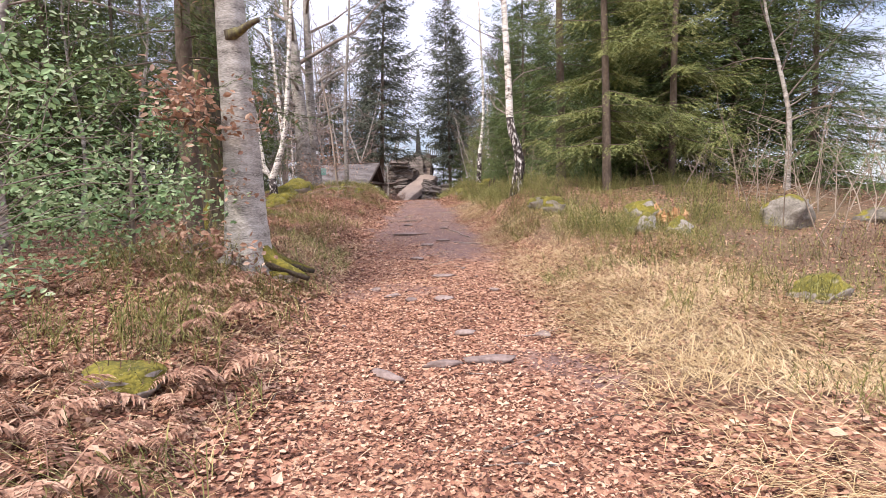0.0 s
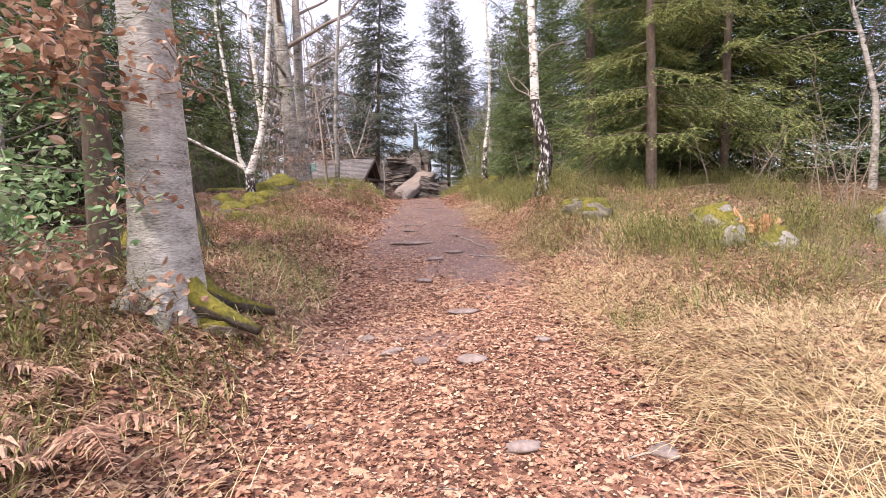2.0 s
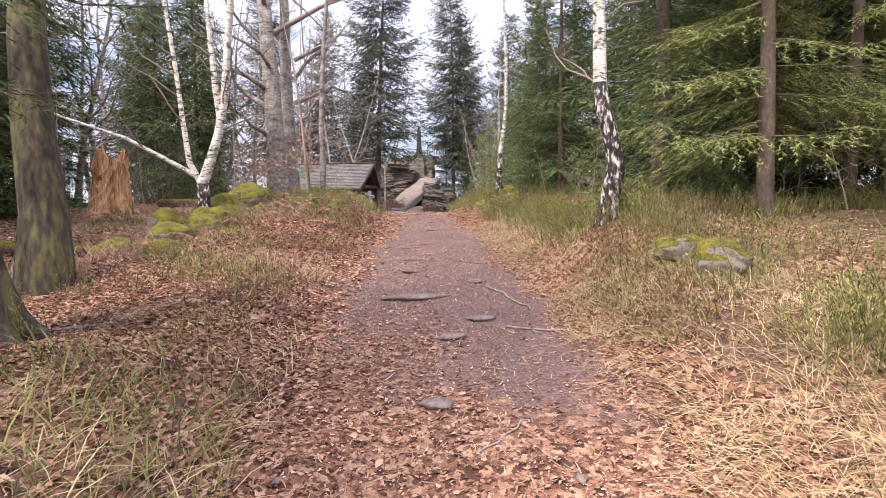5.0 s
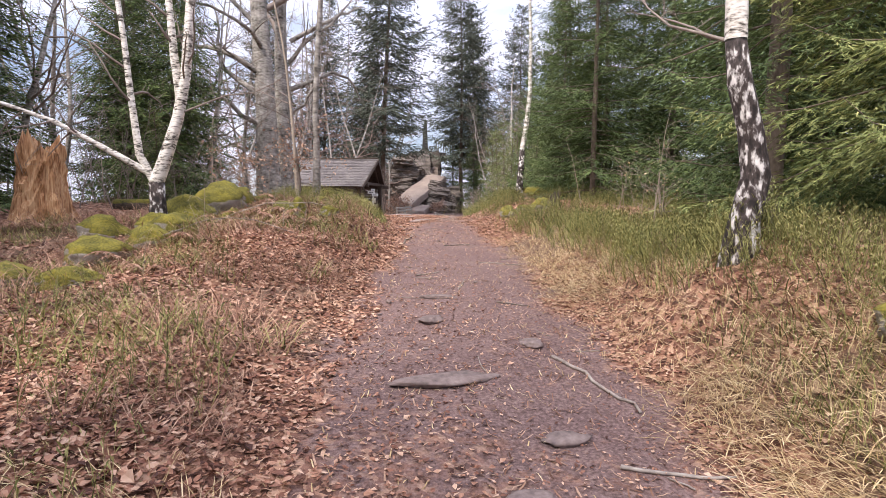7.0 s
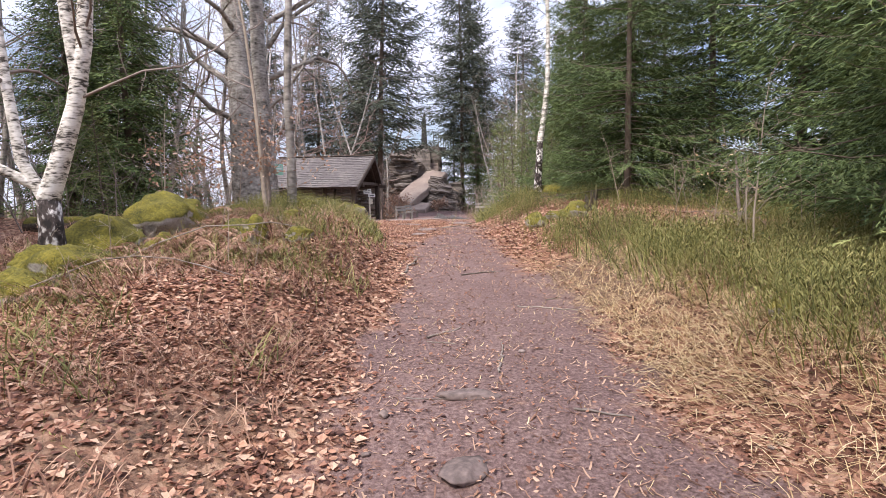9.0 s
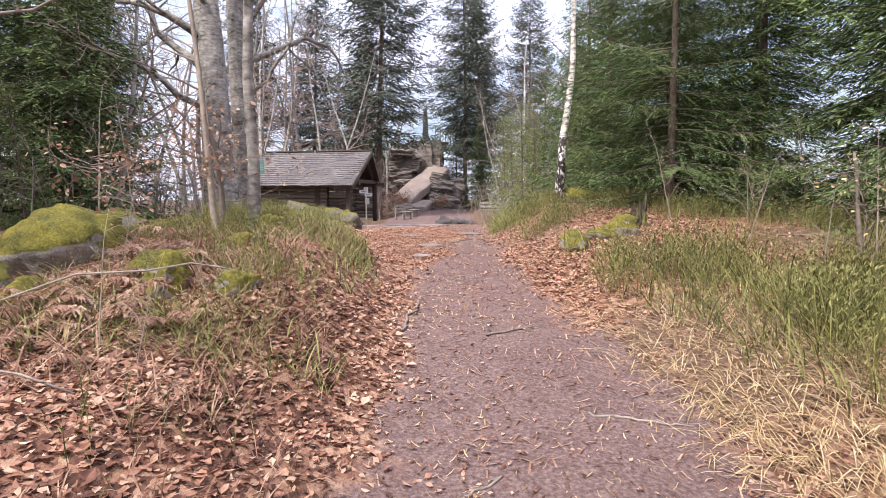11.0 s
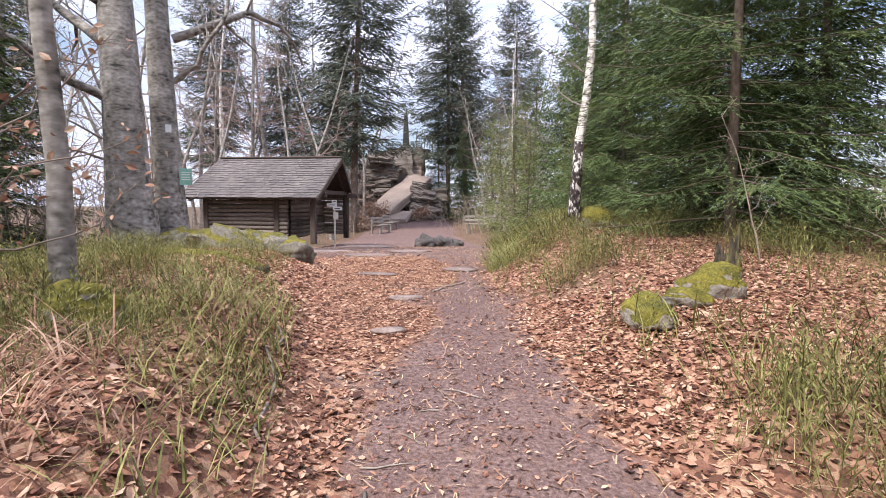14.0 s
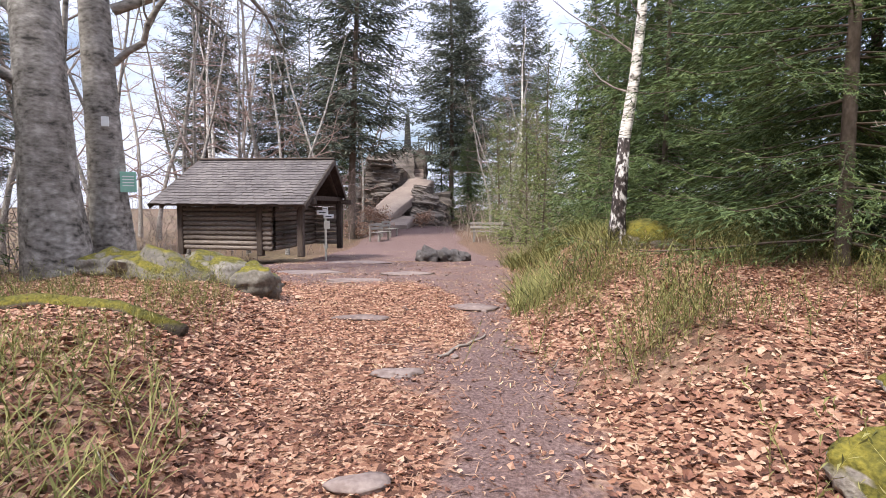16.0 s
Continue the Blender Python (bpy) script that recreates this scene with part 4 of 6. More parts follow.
for x, y, rot, s in [(9.5, 15.5, 40, 1.0), (11.5, 18, 90, 1.0), (11, 23.5, 160, 0.95), (10.5, 28, 10, 0.9), (8.8, 31.5, 220, 0.8), (11.5, 33, 75, 0.85),
                     (8.2, 36.5, 190, 0.62), (11, 40, 250, 0.8), (9.5, 45, 310, 0.7), 
                     (-7.6, 19.5, 10, 0.62), (-8.8, 14.5, 140, 0.8), (-6.6, 23.5, 200, 0.5), (-10, 22, 280, 0.8), (-12.5, 13, 30, 1.0), (-13, 27, 100, 0.8), (-8.5, 8.5, 160, 0.8), (8.6, 60.0, 50, 0.7), (9.6, 55, 20, 0.62), (-10.5, 4.0, 90, 0.8), (7.8, 34, 170, 0.8), (-5.5, 23.8, 60, 0.62), (-7.5, 17.3, 100, 0.6), (-6.9, 12.9, 15, 0.55), (-9, 28.5, 220, 0.75), (7.4, 15.6, 140, 0.9), (-9.6, 17.8, 20, 0.8), (-6.4, 26.5, 130, 0.6), (7.0, 64.5, 20, 0.72), (0.1, 68, 160, 0.75), (7.9, 57.5, 95, 0.5), (-1.2, 62.5, 240, 0.5)]:
    again(sp_e, x, y, rot, s)
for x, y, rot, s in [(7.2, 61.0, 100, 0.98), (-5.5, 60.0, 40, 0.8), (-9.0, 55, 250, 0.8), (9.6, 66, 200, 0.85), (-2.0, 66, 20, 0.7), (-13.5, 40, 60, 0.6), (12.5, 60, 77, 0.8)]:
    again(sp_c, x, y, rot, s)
for x, y, rot, s in [(6.0, 36.5, 80, 1.0), (7.2, 41.5, 150, 0.9), (7.9, 41.0, 20, 1.2), (5.6, 33.5, 250, 0.7), (7.0, 33.0, 110, 0.85), (7.4, 46, 40, 1.2), (-5.2, 21.8, 60, 0.45), (5.9, 30.6, 200, 0.6)]:
    again(sp_d, x, y, rot, s)

# the beech at the start, leaning a little
BEECH = bare_tree("beech", "tall grey beech with smooth bark and moss at its foot", -1.88, 7.15, 13, 0.27, 21, M_BEECH, M_TWIG,
          points=[(0, 0, -0.2), (0.0, 0.0, 0.1), (-0.01, 0, 0.6), (-0.02, 0, 1.3), (-0.05, 0, 2.2), (-0.08, 0, 3.2), (-0.12, 0.05, 4.5), (-0.1, 0.1, 7), (0, 0, 10)], lo=0.62, crown=(3, 10, 0.28))
old_one = bare_tree("old_tree", "dark mossy old trunk with deep furrows beside the beech", -2.78, 9.75, 12, 0.27, 22, M_DARKBARK, M_TWIG, lean=(0.03, 0.0), lo=0.5, crown=(3, 12, 0.28))
bare_tree("old_tree", "dark mossy old trunk with deep furrows beside the beech", -3.3, 11.75, 10, 0.2, 23, M_DARKBARK, M_TWIG, lean=(-0.02, 0.05), lo=0.5, crown=(3, 10, 0.28))

for k, (a, ln) in enumerate([(-0.3, 0.5), (-1.0, 0.55), (-1.7, 0.5), (-2.5, 0.55), (2.6, 0.5), (0.5, 0.45)]):
    g = Geo()
    d = np.array([math.cos(a), math.sin(a), 0])
    tube(g, [d * 0.12 + np.array([0, 0, 1.0]), d * 0.2 + np.array([0, 0, 0.5]), d * 0.32 + np.array([0, 0, 0.14]), d * ln + np.array([0, 0, -0.02]), d * (ln + 0.3) + np.array([0, 0, -0.14])], [0.07, 0.13, 0.13, 0.1, 0.03], 12, 0.16)
    m_root = M_MOSSBARK if k in (1, 3) else M_DARKBARK
    part("root", g.mesh("root", m_root), m_root, old_one)
for k, (a, ln, mossy) in enumerate([(-0.45, 0.46, 1), (-1.35, 0.36, 0), (-2.3, 0.4, 0), (0.5, 0.45, 1), (2.6, 0.4, 0), (1.6, 0.4, 0)]):
    g = Geo()
    d = np.array([math.cos(a), math.sin(a), 0])
    P = [d * 0.15 + np.array([0, 0, 0.24]), d * 0.21 + np.array([0, 0, 0.11]), d * 0.29 + np.array([0, 0, 0.02]), d * ln + np.array([0, 0, -0.04]), d * (ln + 0.3) + np.array([0, 0, -0.14])]
    tube(g, P, [0.05, 0.09, 0.09, 0.065, 0.03], 12, 0.10)
    m_root = M_MOSSBARK if mossy else M_BEECH
    part("root", g.mesh("root", m_root), m_root, BEECH, "moss-covered root" if mossy else "")
g = Geo()
tube(g, [(-0.05, -0.12, 2.42), (0.08, -0.24, 2.44), (0.2, -0.32, 2.49), (0.3, -0.36, 2.52)], [0.07, 0.045, 0.03, 0.022], 10, 0.14)
part("branch_stub", g.mesh("branch_stub", M_DARKBARK), M_DARKBARK, BEECH, "broken grey branch stub")


def birch(x, y, points, base_part, r0, seed, label, crown=(3, 12, 0.22), lo=0.45, extra=()):
    t = new("birch")
    tagged(t, label, "tree", "birches")
    P = np.array(points, dtype=float)
    k = base_part
    R = np.interp(np.linspace(0, 1, len(P)), [0, 1], [r0, r0 * 0.3])
    R[0] *= 1.4
    g = Geo()
    tube(g, P[:k + 1], R[:k + 1], 14, 0.06)
    part("trunk_base", g.mesh("trunk_base", M_BIRCHBASE), M_BIRCHBASE, t, "black cracked bark with white patches")
    g = Geo()
    tube(g, P[k:], R[k:] * np.linspace(1.02, 1, len(R[k:])), 12, 0.02)
    part("trunk", g.mesh("trunk", M_BIRCH), M_BIRCH, t)
    for pts, ra, rb in extra:
        g = Geo()
        Q = np.array(pts, dtype=float)
        tube(g, Q, np.linspace(ra, rb, len(Q)), 10, 0.03)
        part("limb", g.mesh("limb", M_BIRCH), M_BIRCH, t)
    g = Geo()
    branch_out(g, P, R, crown[0], crown[1], crown[2], seed, lo=lo, up=0.03, thin=0.2)
    for pts, ra, rb in extra:
        Q = np.array(pts, dtype=float)
        branch_out(g, Q, np.linspace(ra, rb, len(Q)), 2, 9, 0.22, seed + 5, lo=0.35)
    part("crown", g.mesh("crown", M_TWIG), M_TWIG, t)
    t.location = (x, y, hz(x, y))
    return t


birch(2.5, 12.55, [(0, 0, -0.15), (0.03, 0, 0.25), (0.10, 0, 0.6), (0.04, 0, 0.95), (-0.07, 0, 1.3), (-0.12, 0, 1.6), (-0.14, 0, 2.4), (-0.2, 0, 3.6), (-0.25, 0.1, 5.5), (-0.3, 0.2, 8), (-0.2, 0.2, 11)], 5, 0.12, 31,
      "slender birch with a bent cracked black foot")
birch(-3.36, 16.8, [(0, 0, -0.15), (0.02, 0, 0.3), (0.0, 0, 0.62), (0.12, 0, 0.95), (0.3, 0, 1.5), (0.42, 0, 2.1), (0.5, 0, 3.0), (0.62, 0.1, 4.6), (0.8, 0.1, 7.0), (0.9, 0.2, 9.5)], 2, 0.115, 32,
      "birch clump with three mossy white stems from one foot",
      extra=[([(-0.02, 0, 0.6), (-0.22, 0, 1.0), (-0.3, 0, 1.7), (-0.42, 0.1, 2.6), (-0.62, 0.1, 4.2), (-0.7, 0.2, 7)], 0.06, 0.025),
             ([(-0.1, 0, 0.75), (-0.5, -0.1, 1.0), (-1.2, -0.2, 1.4), (-2.2, -0.3, 1.75), (-3.4, -0.4, 2.3)], 0.05, 0.012),
             ([(0.36, 0, 1.7), (0.28, 0, 2.3), (0.2, 0, 3.4), (0.1, 0, 5)], 0.07, 0.03)])
birch(4.0, 25.5, [(0, 0, -0.15), (0.02, 0, 0.4), (0.05, 0, 0.9), (0.08, 0, 1.5), (0.2, 0, 2.3), (0.28, 0, 3.2), (0.3, 0.1, 4.6), (0.2, 0.1, 7), (0.1, 0.1, 9.5)], 3, 0.11, 33,
      "birch with a dark foot and white upper stem")
for x, y, h, sd in [(-6.6, 47, 13, 41), (8.4, 47, 11, 42), (-8.0, 52, 13, 43)]:
    bare_tree("birch", "distant pale birch with bare hanging twigs", x, y, h, 0.12, sd, M_BIRCH, M_TWIG, crown=(3, 13, 0.25), group="birches")

# the pair of big beeches before the hut, and the slim tree before them
old_a = bare_tree("beech", "massive grey beech with spreading bare limbs before the hut", -3.62, 26.5, 17, 0.36, 51, M_GREYBARK, M_TWIG, lean=(-0.04, 0), lo=0.32, crown=(4, 9, 0.36), bend=0.03)
old_b = bare_tree("beech", "massive grey beech with spreading bare limbs before the hut", -3.26, 27.3, 16, 0.27, 52, M_GREYBARK, M_TWIG, lean=(-0.02, 0), lo=0.36, crown=(4, 9, 0.34), bend=0.03)
for tree, limbs in ((old_a, [(2.6, 200, 3.6, 0.13), (3.4, 150, 4.2, 0.16), (4.2, 215, 4.0, 0.14), (4.9, 260, 3.2, 0.11), (5.6, 170, 3.4, 0.12)]),
                    (old_b, [(3.2, -15, 2.6, 0.08), (4.0, 20, 3.6, 0.13), (4.8, -40, 3.2, 0.11), (5.5, 5, 3.6, 0.12)])):
    for k, (z, az, ln, r0) in enumerate(limbs):
        d = np.array([math.cos(math.radians(az)), math.sin(math.radians(az)), 0.85])
        lean_x = -0.04 * z if tree is old_a else 0.0
        P, R = limb((lean_x + d[0] * 0.1, d[1] * 0.1, z), d, ln, r0 * 0.66, 0.018, 0.22, 300 + k + int(z * 10), 9)
        g = Geo()
        tube(g, P, R, 9, 0.05)
        branch_out(g, P, R, 3, 8, 0.42, 400 + k, lo=0.2)
        part("limb", g.mesh("limb", M_GREYBARK), M_GREYBARK, tree)
bare_tree("slim_tree", "slim dark grey tree with low bare branches", -1.5, 19.7, 11, 0.066, 53, M_GREYBARK, M_TWIG, lean=(0.02, 0.02), lo=0.25, crown=(3, 14, 0.3))
bare_tree("slim_tree", "slim leaning grey sapling beside the path", -1.72, 19.1, 5.5, 0.036, 54, M_PALETWIG, M_TWIG, lean=(-0.1, 0.05), lo=0.25, crown=(3, 12, 0.32))

# bare trees round about
ba = bare_tree("bare_tree", "bare deciduous tree with fine grey-brown twigs", -5.2, 30.5, 10, 0.09, 61, M_GREYBARK, M_TWIG, lo=0.2, crown=(3, 16, 0.34))
bb = bare_tree("bare_tree", "bare larch with reddish brown twigs", -4.6, 49, 17, 0.12, 62, M_GREYBARK, M_REDTWIG, lo=0.12, crown=(3, 18, 0.26), spread=1.2, up=0.0)
bc = bare_tree("sapling", "thin bare sapling with pale twigs", 3.9, 16.6, 2.3, 0.014, 63, M_PALETWIG, M_PALETWIG, lo=0.15, crown=(2, 7, 0.35))
for x, y, rot, s in [(-8.5, 31, 30, 1.1), (-7.0, 27.5, 200, 0.9), (-6.0, 40, 80, 1.0), (-10, 36, 120, 1.1), (-7.5, 14.5, 300, 0.9), (-5.5, 9.0, 40, 0.8), (7.0, 44, 90, 0.9), (7.3, 47.5, 210, 0.8), 
                     (8.2, 11.8, 160, 0.7), (-12, 31, 0, 1.2), (-4.8, 23.8, 140, 0.7), (-9, 25, 170, 0.9), (-11.5, 9, 77, 1.1), (9.4, 53, 20, 1.0), (10.8, 52, 99, 1.0), (-6.3, 15.8, 15, 0.7), (-7.0, 19.8, 110, 0.8), (-8.3, 23.6, 250, 0.85), (-5.4, 25.2, 330, 0.7), (-9.5, 12.5, 60, 0.9), (-6.1, 12.2, 190, 0.6)]:
    again(ba, x, y, rot, s)
for x, y, rot, s in [(-7.5, 45, 40, 0.9), (-2.6, 54, 90, 0.9), (-10.5, 50, 130, 1.0), (9.6, 57, 200, 0.6), (8.6, 50, 260, 0.55), (-5.5, 57, 320, 1.0), (-13, 44, 11, 0.9), (7.6, 40, 55, 0.5), (-16, 36, 250, 0.9), (-9, 63, 70, 1.0), (-4.2, 42, 15, 0.7), (-2.2, 58, 170, 1.0), (-6.5, 62, 260, 1.1), (-11.5, 58, 350, 1.0), (-3.6, 46.5, 205, 0.8), (-8.6, 39, 300, 0.75), (1.2, 66, 35, 0.9), (-15, 52, 85, 1.0), (-2.6, 41.5, 115, 0.62), (-1.3, 45.5, 240, 0.75), (-5.0, 38.5, 20, 0.6), (-1.6, 52.0, 280, 0.85), (-3.2, 60, 12, 1.0), (-7.8, 57, 140, 1.0), (-4.0, 64, 77, 1.1), (0.4, 57.5, 200, 0.8), (-9.6, 44, 310, 0.9), (-6.4, 48, 165, 0.95), (-12, 49, 44, 1.0), (-14, 57, 222, 1.1), (-6.2, 53, 15, 0.9), (-0.2, 62, 99, 1.0), (10.5, 48, 270, 0.7), (9.0, 43, 31, 0.6), (11.5, 56, 120, 0.9)]:
    again(bb, x, y, rot, s)
for k in range(33):
    if k < 12:
        x, y, s = rng.uniform(4.3, 6.0), rng.uniform(15.5, 21.5), rng.uniform(0.5, 0.95)
    elif k < 17:
        x, y, s = rng.uniform(4.9, 8.8), rng.uniform(8.6, 11.8), rng.uniform(0.4, 0.8)
    else:
        x, y, s = rng.uniform(-6.5, -2.6), rng.uniform(17, 28), rng.uniform(0.6, 1.3)
    again(bc, x, y, rng.uniform(0, 360), s)


# ---- stump, logs, sticks ----
def shaped_stump(name, label, x, y, r0, h, seed, material, jag=0.12, lean=0.0, cat="stump"):
    r = np.random.default_rng(seed)
    n, k = 40, 12
    th = np.arange(n) * 2 * math.pi / n
    ribs = 1 + 0.10 * np.sin(th * 5 + seed) + 0.07 * np.sin(th * 11 + 2) + 0.05 * r.normal(size=n)
    top = 1 + jag * (np.sin(th * 3 + 1) + 0.8 * r.normal(size=n)) * 0.5
    V, T = [], []
    for i in range(k):
        s = i / (k - 1)
        flare = 1 + 0.6 * (1 - s) ** 4 * (1 + 0.5 * np.sin(th * 4 + seed))
        rad = r0 * flare * (1 - 0.10 * s) * (ribs if i else ribs * 1.05) * (1 + 0.065 * r.normal(size=n))
        V.append(np.stack([rad * np.cos(th) + lean * s * h, rad * np.sin(th), -0.15 + (h + 0.15) * s * (top if i == k - 1 else np.ones(n))], 1))
    inner = V[-1] * np.array([0.72, 0.72, 1]) - np.array([0, 0, 0.12])
    V.append(inner)
    V.append(np.array([[lean * h, 0, h - 0.16]]))
    for i in range(k):
        for j in range(n):
            a, b, c, d = i * n + j, i * n + (j + 1) % n, (i + 1) * n + (j + 1) % n, (i + 1) * n + j
            T += [(a, b, c), (a, c, d)]
    last = (k + 1) * n
    T += [(k * n + j, k * n + (j + 1) % n, last) for j in range(n)]
    ob = new(name, tri_mesh(name, np.concatenate(V), T, material, False))
    ob.location = (x, y, hz(x, y))
    return tagged(ob, label, cat)


shaped_stump("tree_stump", "tall broken stump of orange rotten wood with a mossy rim", -5.2, 17.4, 0.31, 1.1, 4, M_STUMP, 0.17)
shaped_stump("tree_stump", "small splintered grey stump among moss and leaves", 3.65, 20.75, 0.11, 0.25, 6, M_DARKBARK, 0.5)
shaped_stump("tree_stump", "low crumbled reddish rotten stump among mossy stones", 4.35, 9.5, 0.26, 0.16, 8, M_STUMP, 0.45)


def fallen(name, label, x0, y0, x1, y1, r, material, seed, lift=0.5, sag=0.0, sides=10, cat="log", n=9, z0=None):
    rr = np.random.default_rng(seed)
    s = np.linspace(0, 1, n)
    X, Y = x0 + (x1 - x0) * s, y0 + (y1 - y0) * s
    ln = math.hypot(x1 - x0, y1 - y0)
    X = X + rr.normal(size=n) * ln * 0.025
    Y = Y + rr.normal(size=n) * ln * 0.025
    Z = height(X, Y) + r * lift
    if z0 is not None:
        Z = Z + z0 * np.sin(s * math.pi * 0.9)
    g = Geo()
    tube(g, np.stack([X, Y, Z], 1), r * np.linspace(1, 0.7, n), sides, 0.06)
    ob = new(name, g.mesh(name, material))
    return tagged(ob, label, cat)


fallen("fallen_log", "mossy fallen log lying along the forest floor", -4.6, 22.9, -0.75, 22.2, 0.10, M_MOSSLOG, 1, lift=0.15)
fallen("fallen_log", "mossy fallen log lying along the forest floor", -6.6, 14.1, -3.9, 13.6, 0.13, M_MOSSLOG, 2)
fallen("fallen_log", "mossy fallen log lying along the forest floor", -5.2, 19.2, -2.2, 19.9, 0.12, M_MOSSLOG, 3)
for k, (x0, y0, x1, y1, r, zz) in enumerate([(1.05, 12.5, 1.35, 11.7, 0.014, None), (-2.7, 16.2, -0.8, 16.9, 0.008, 0.25), (-3.1, 15.4, -1.3, 15.5, 0.007, 0.2), (0.1, 17.4, 0.32, 18.3, 0.014, None),
                                             (0.75, 17.3, 1.2, 17.5, 0.01, None), (0.95, 11.1, 1.5, 11.0, 0.012, None), (0.8, 5.5, 2.1, 6.3, 0.007, None), (0.2, 3.6, 1.3, 4.0, 0.007, None), (-3.0, 9.8, -2.0, 10.3, 0.018, None),
                                             (-0.3, 20.0, -0.1, 18.4, 0.012, None), (0.6, 14.5, 0.75, 15.1, 0.009, None), (0.2, 15.3, 0.5, 15.5, 0.009, None), (1.1, 22.3, 1.6, 22.9, 0.014, None), (0.9, 13.9, 1.2, 13.8, 0.008, None),
                                             (-2.6, 6.9, -1.2, 6.6, 0.012, None), (1.1, 16.0, 1.6, 15.8, 0.008, None), (0.3, 9.0, 0.7, 9.4, 0.008, None)]):
    fallen("stick", "thin dry stick lying on the ground", x0, y0, x1, y1, r, M_DEADWOOD, 40 + k, 0.8, sides=6, cat="stick", z0=zz)
for k in range(60):
    y = rng.uniform(3, 27)
    x = float(np.interp(y, MID_Y, MID_X)) + rng.uniform(-1.5, 1.5)
    a, ln = rng.uniform(0, 3.14), rng.uniform(0.12, 0.4)
    fallen("stick", "thin dry stick lying on the ground", x, y, x + ln * math.cos(a), y + ln * math.sin(a), 0.005, M_DEADWOOD, 200 + k, 0.9, sides=5, cat="stick", n=5)


for k, (x, y, h) in enumerate([(-1.25, 15.9, 0.7), (-1.5, 16.1, 0.9), (-1.75, 15.2, 0.5), (-2.2, 15.0, 0.6), (-1.1, 16.6, 0.6), (-2.6, 16.3, 0.8), (-1.9, 17.2, 0.9), (-0.95, 15.4, 0.35), (-2.4, 13.9, 0.5)]):
    again(bc, x, y, k * 50.0, h * 0.43)


# ---- sign post, benches, boards ----
def build_sign():
    s = new("signpost")
    tagged(s, "pale wooden trail signpost with small pointed boards", "signpost")
    g = Geo()
    tube(g, [(0, 0, -0.2), (0, 0, 0.8), (0, 0, 1.62)], [0.032, 0.032, 0.03], 8)
    part("post", g.mesh("post", M_SIGN), M_SIGN, s)
    for dx, dz, w in [(-0.08, 1.45, 0.34), (0.10, 1.33, 0.3), (0.0, 1.56, 0.16)]:
        b = part("board", beam(w, 0.03, 0.12, 0.006), M_SIGNWHITE, s)
        b.matrix_local = pose(dx, -0.05, dz, rz=8)
        bar = part("print", beam(w * 0.6, 0.006, 0.025, 0.001), M_INK, b)
        bar.location = (0, -0.017, 0.0)
    b = part("map_board", beam(0.17, 0.03, 0.24, 0.006), M_SIGN, s)
    b.location = (0.05, -0.06, 1.08)
    s.matrix_world = pose(-0.62, 35.2, hz(-0.62, 35.2), rz=-6)


build_sign()


def build_bench(x, y, rot, width, label):
    b = new("bench")
    tagged(b, label, "bench", "benches")
    for k, (dy, dz, rx) in enumerate([(-0.2, 0.44, 0), (-0.05, 0.44, 0), (0.1, 0.44, 0), (0.24, 0.62, 75), (0.28, 0.8, 75)]):
        p = part("plank", beam(width, 0.13, 0.04), M_BENCH, b)
        p.matrix_local = pose(0, dy, dz, rx=rx)
    for sx in (-1, 1):
        for dy, h in ((-0.18, 0.42), (0.24, 0.86)):
            p = part("leg", beam(0.09, 0.09, h + 0.1), M_BENCH, b)
            p.matrix_local = pose(sx * width * 0.4, dy + (0.06 if h > 0.5 else 0), h / 2 - 0.05)
    b.matrix_world = pose(x, y, hz(x, y), rz=rot)


build_bench(6.45, 43.9, -8, 1.9, "grey wooden bench with plank back at the clearing")
build_bench(2.0, 49.5, 70, 1.5, "weathered grey wooden bench turned towards the clearing")
build_bench(1.35, 46.6, 62, 1.4, "weathered grey wooden bench turned towards the clearing")
gs = new("green_notice")
tagged(gs, "small green notice board nailed to the beech", "sign")
p = part("board", beam(0.24, 0.02, 0.34, 0.006), M_GREENSIGN, gs)
for k in range(4):
    q = part("print", beam(0.17, 0.004, 0.018, 0.001), M_SIGNWHITE, p)
    q.location = (0, -0.012, 0.09 - 0.05 * k)
gs.matrix_world = pose(-2.96, 27.12, 2.88, rz=20) @ Matrix.Scale(0.9, 4)
ws = new("trail_mark")
tagged(ws, "small white trail plate on the beech trunk", "sign")
part("plate", beam(0.1, 0.02, 0.14, 0.004), M_SIGNWHITE, ws)
ws.matrix_world = pose(-3.2, 27.0, 3.75, rz=12)


# ---- leaves on twigs ----
LEAF_TPL = np.array([(-0.5, 0, 0), (-0.12, 0.27, 0.10), (0.22, 0.22, 0.10), (0.5, 0, 0.04), (0.22, -0.22, 0.10), (-0.12, -0.27, 0.10), (0.05, 0, 0.0)])
LEAF_TRI = [(0, 6, 1), (1, 6, 2), (2, 6, 3), (3, 6, 4), (4, 6, 5), (5, 6, 0)]
LEAF_TPL4 = np.array([(-0.5, 0, 0), (-0.2, 0.27, 0.16), (0.24, 0.25, 0.13), (0.5, 0.02, 0.05), (0.02, -0.33, 0.14)])
LEAF_TPL2, LEAF_TRI2 = np.array([(-0.5, 0, 0), (-0.02, 0.32, 0.15), (0.5, 0, 0.05), (-0.02, -0.32, 0.12)]), [(0, 2, 1), (0, 3, 2)]
LEAF_TRI4 = [(0, 3, 1), (1, 3, 2), (0, 4, 3)]


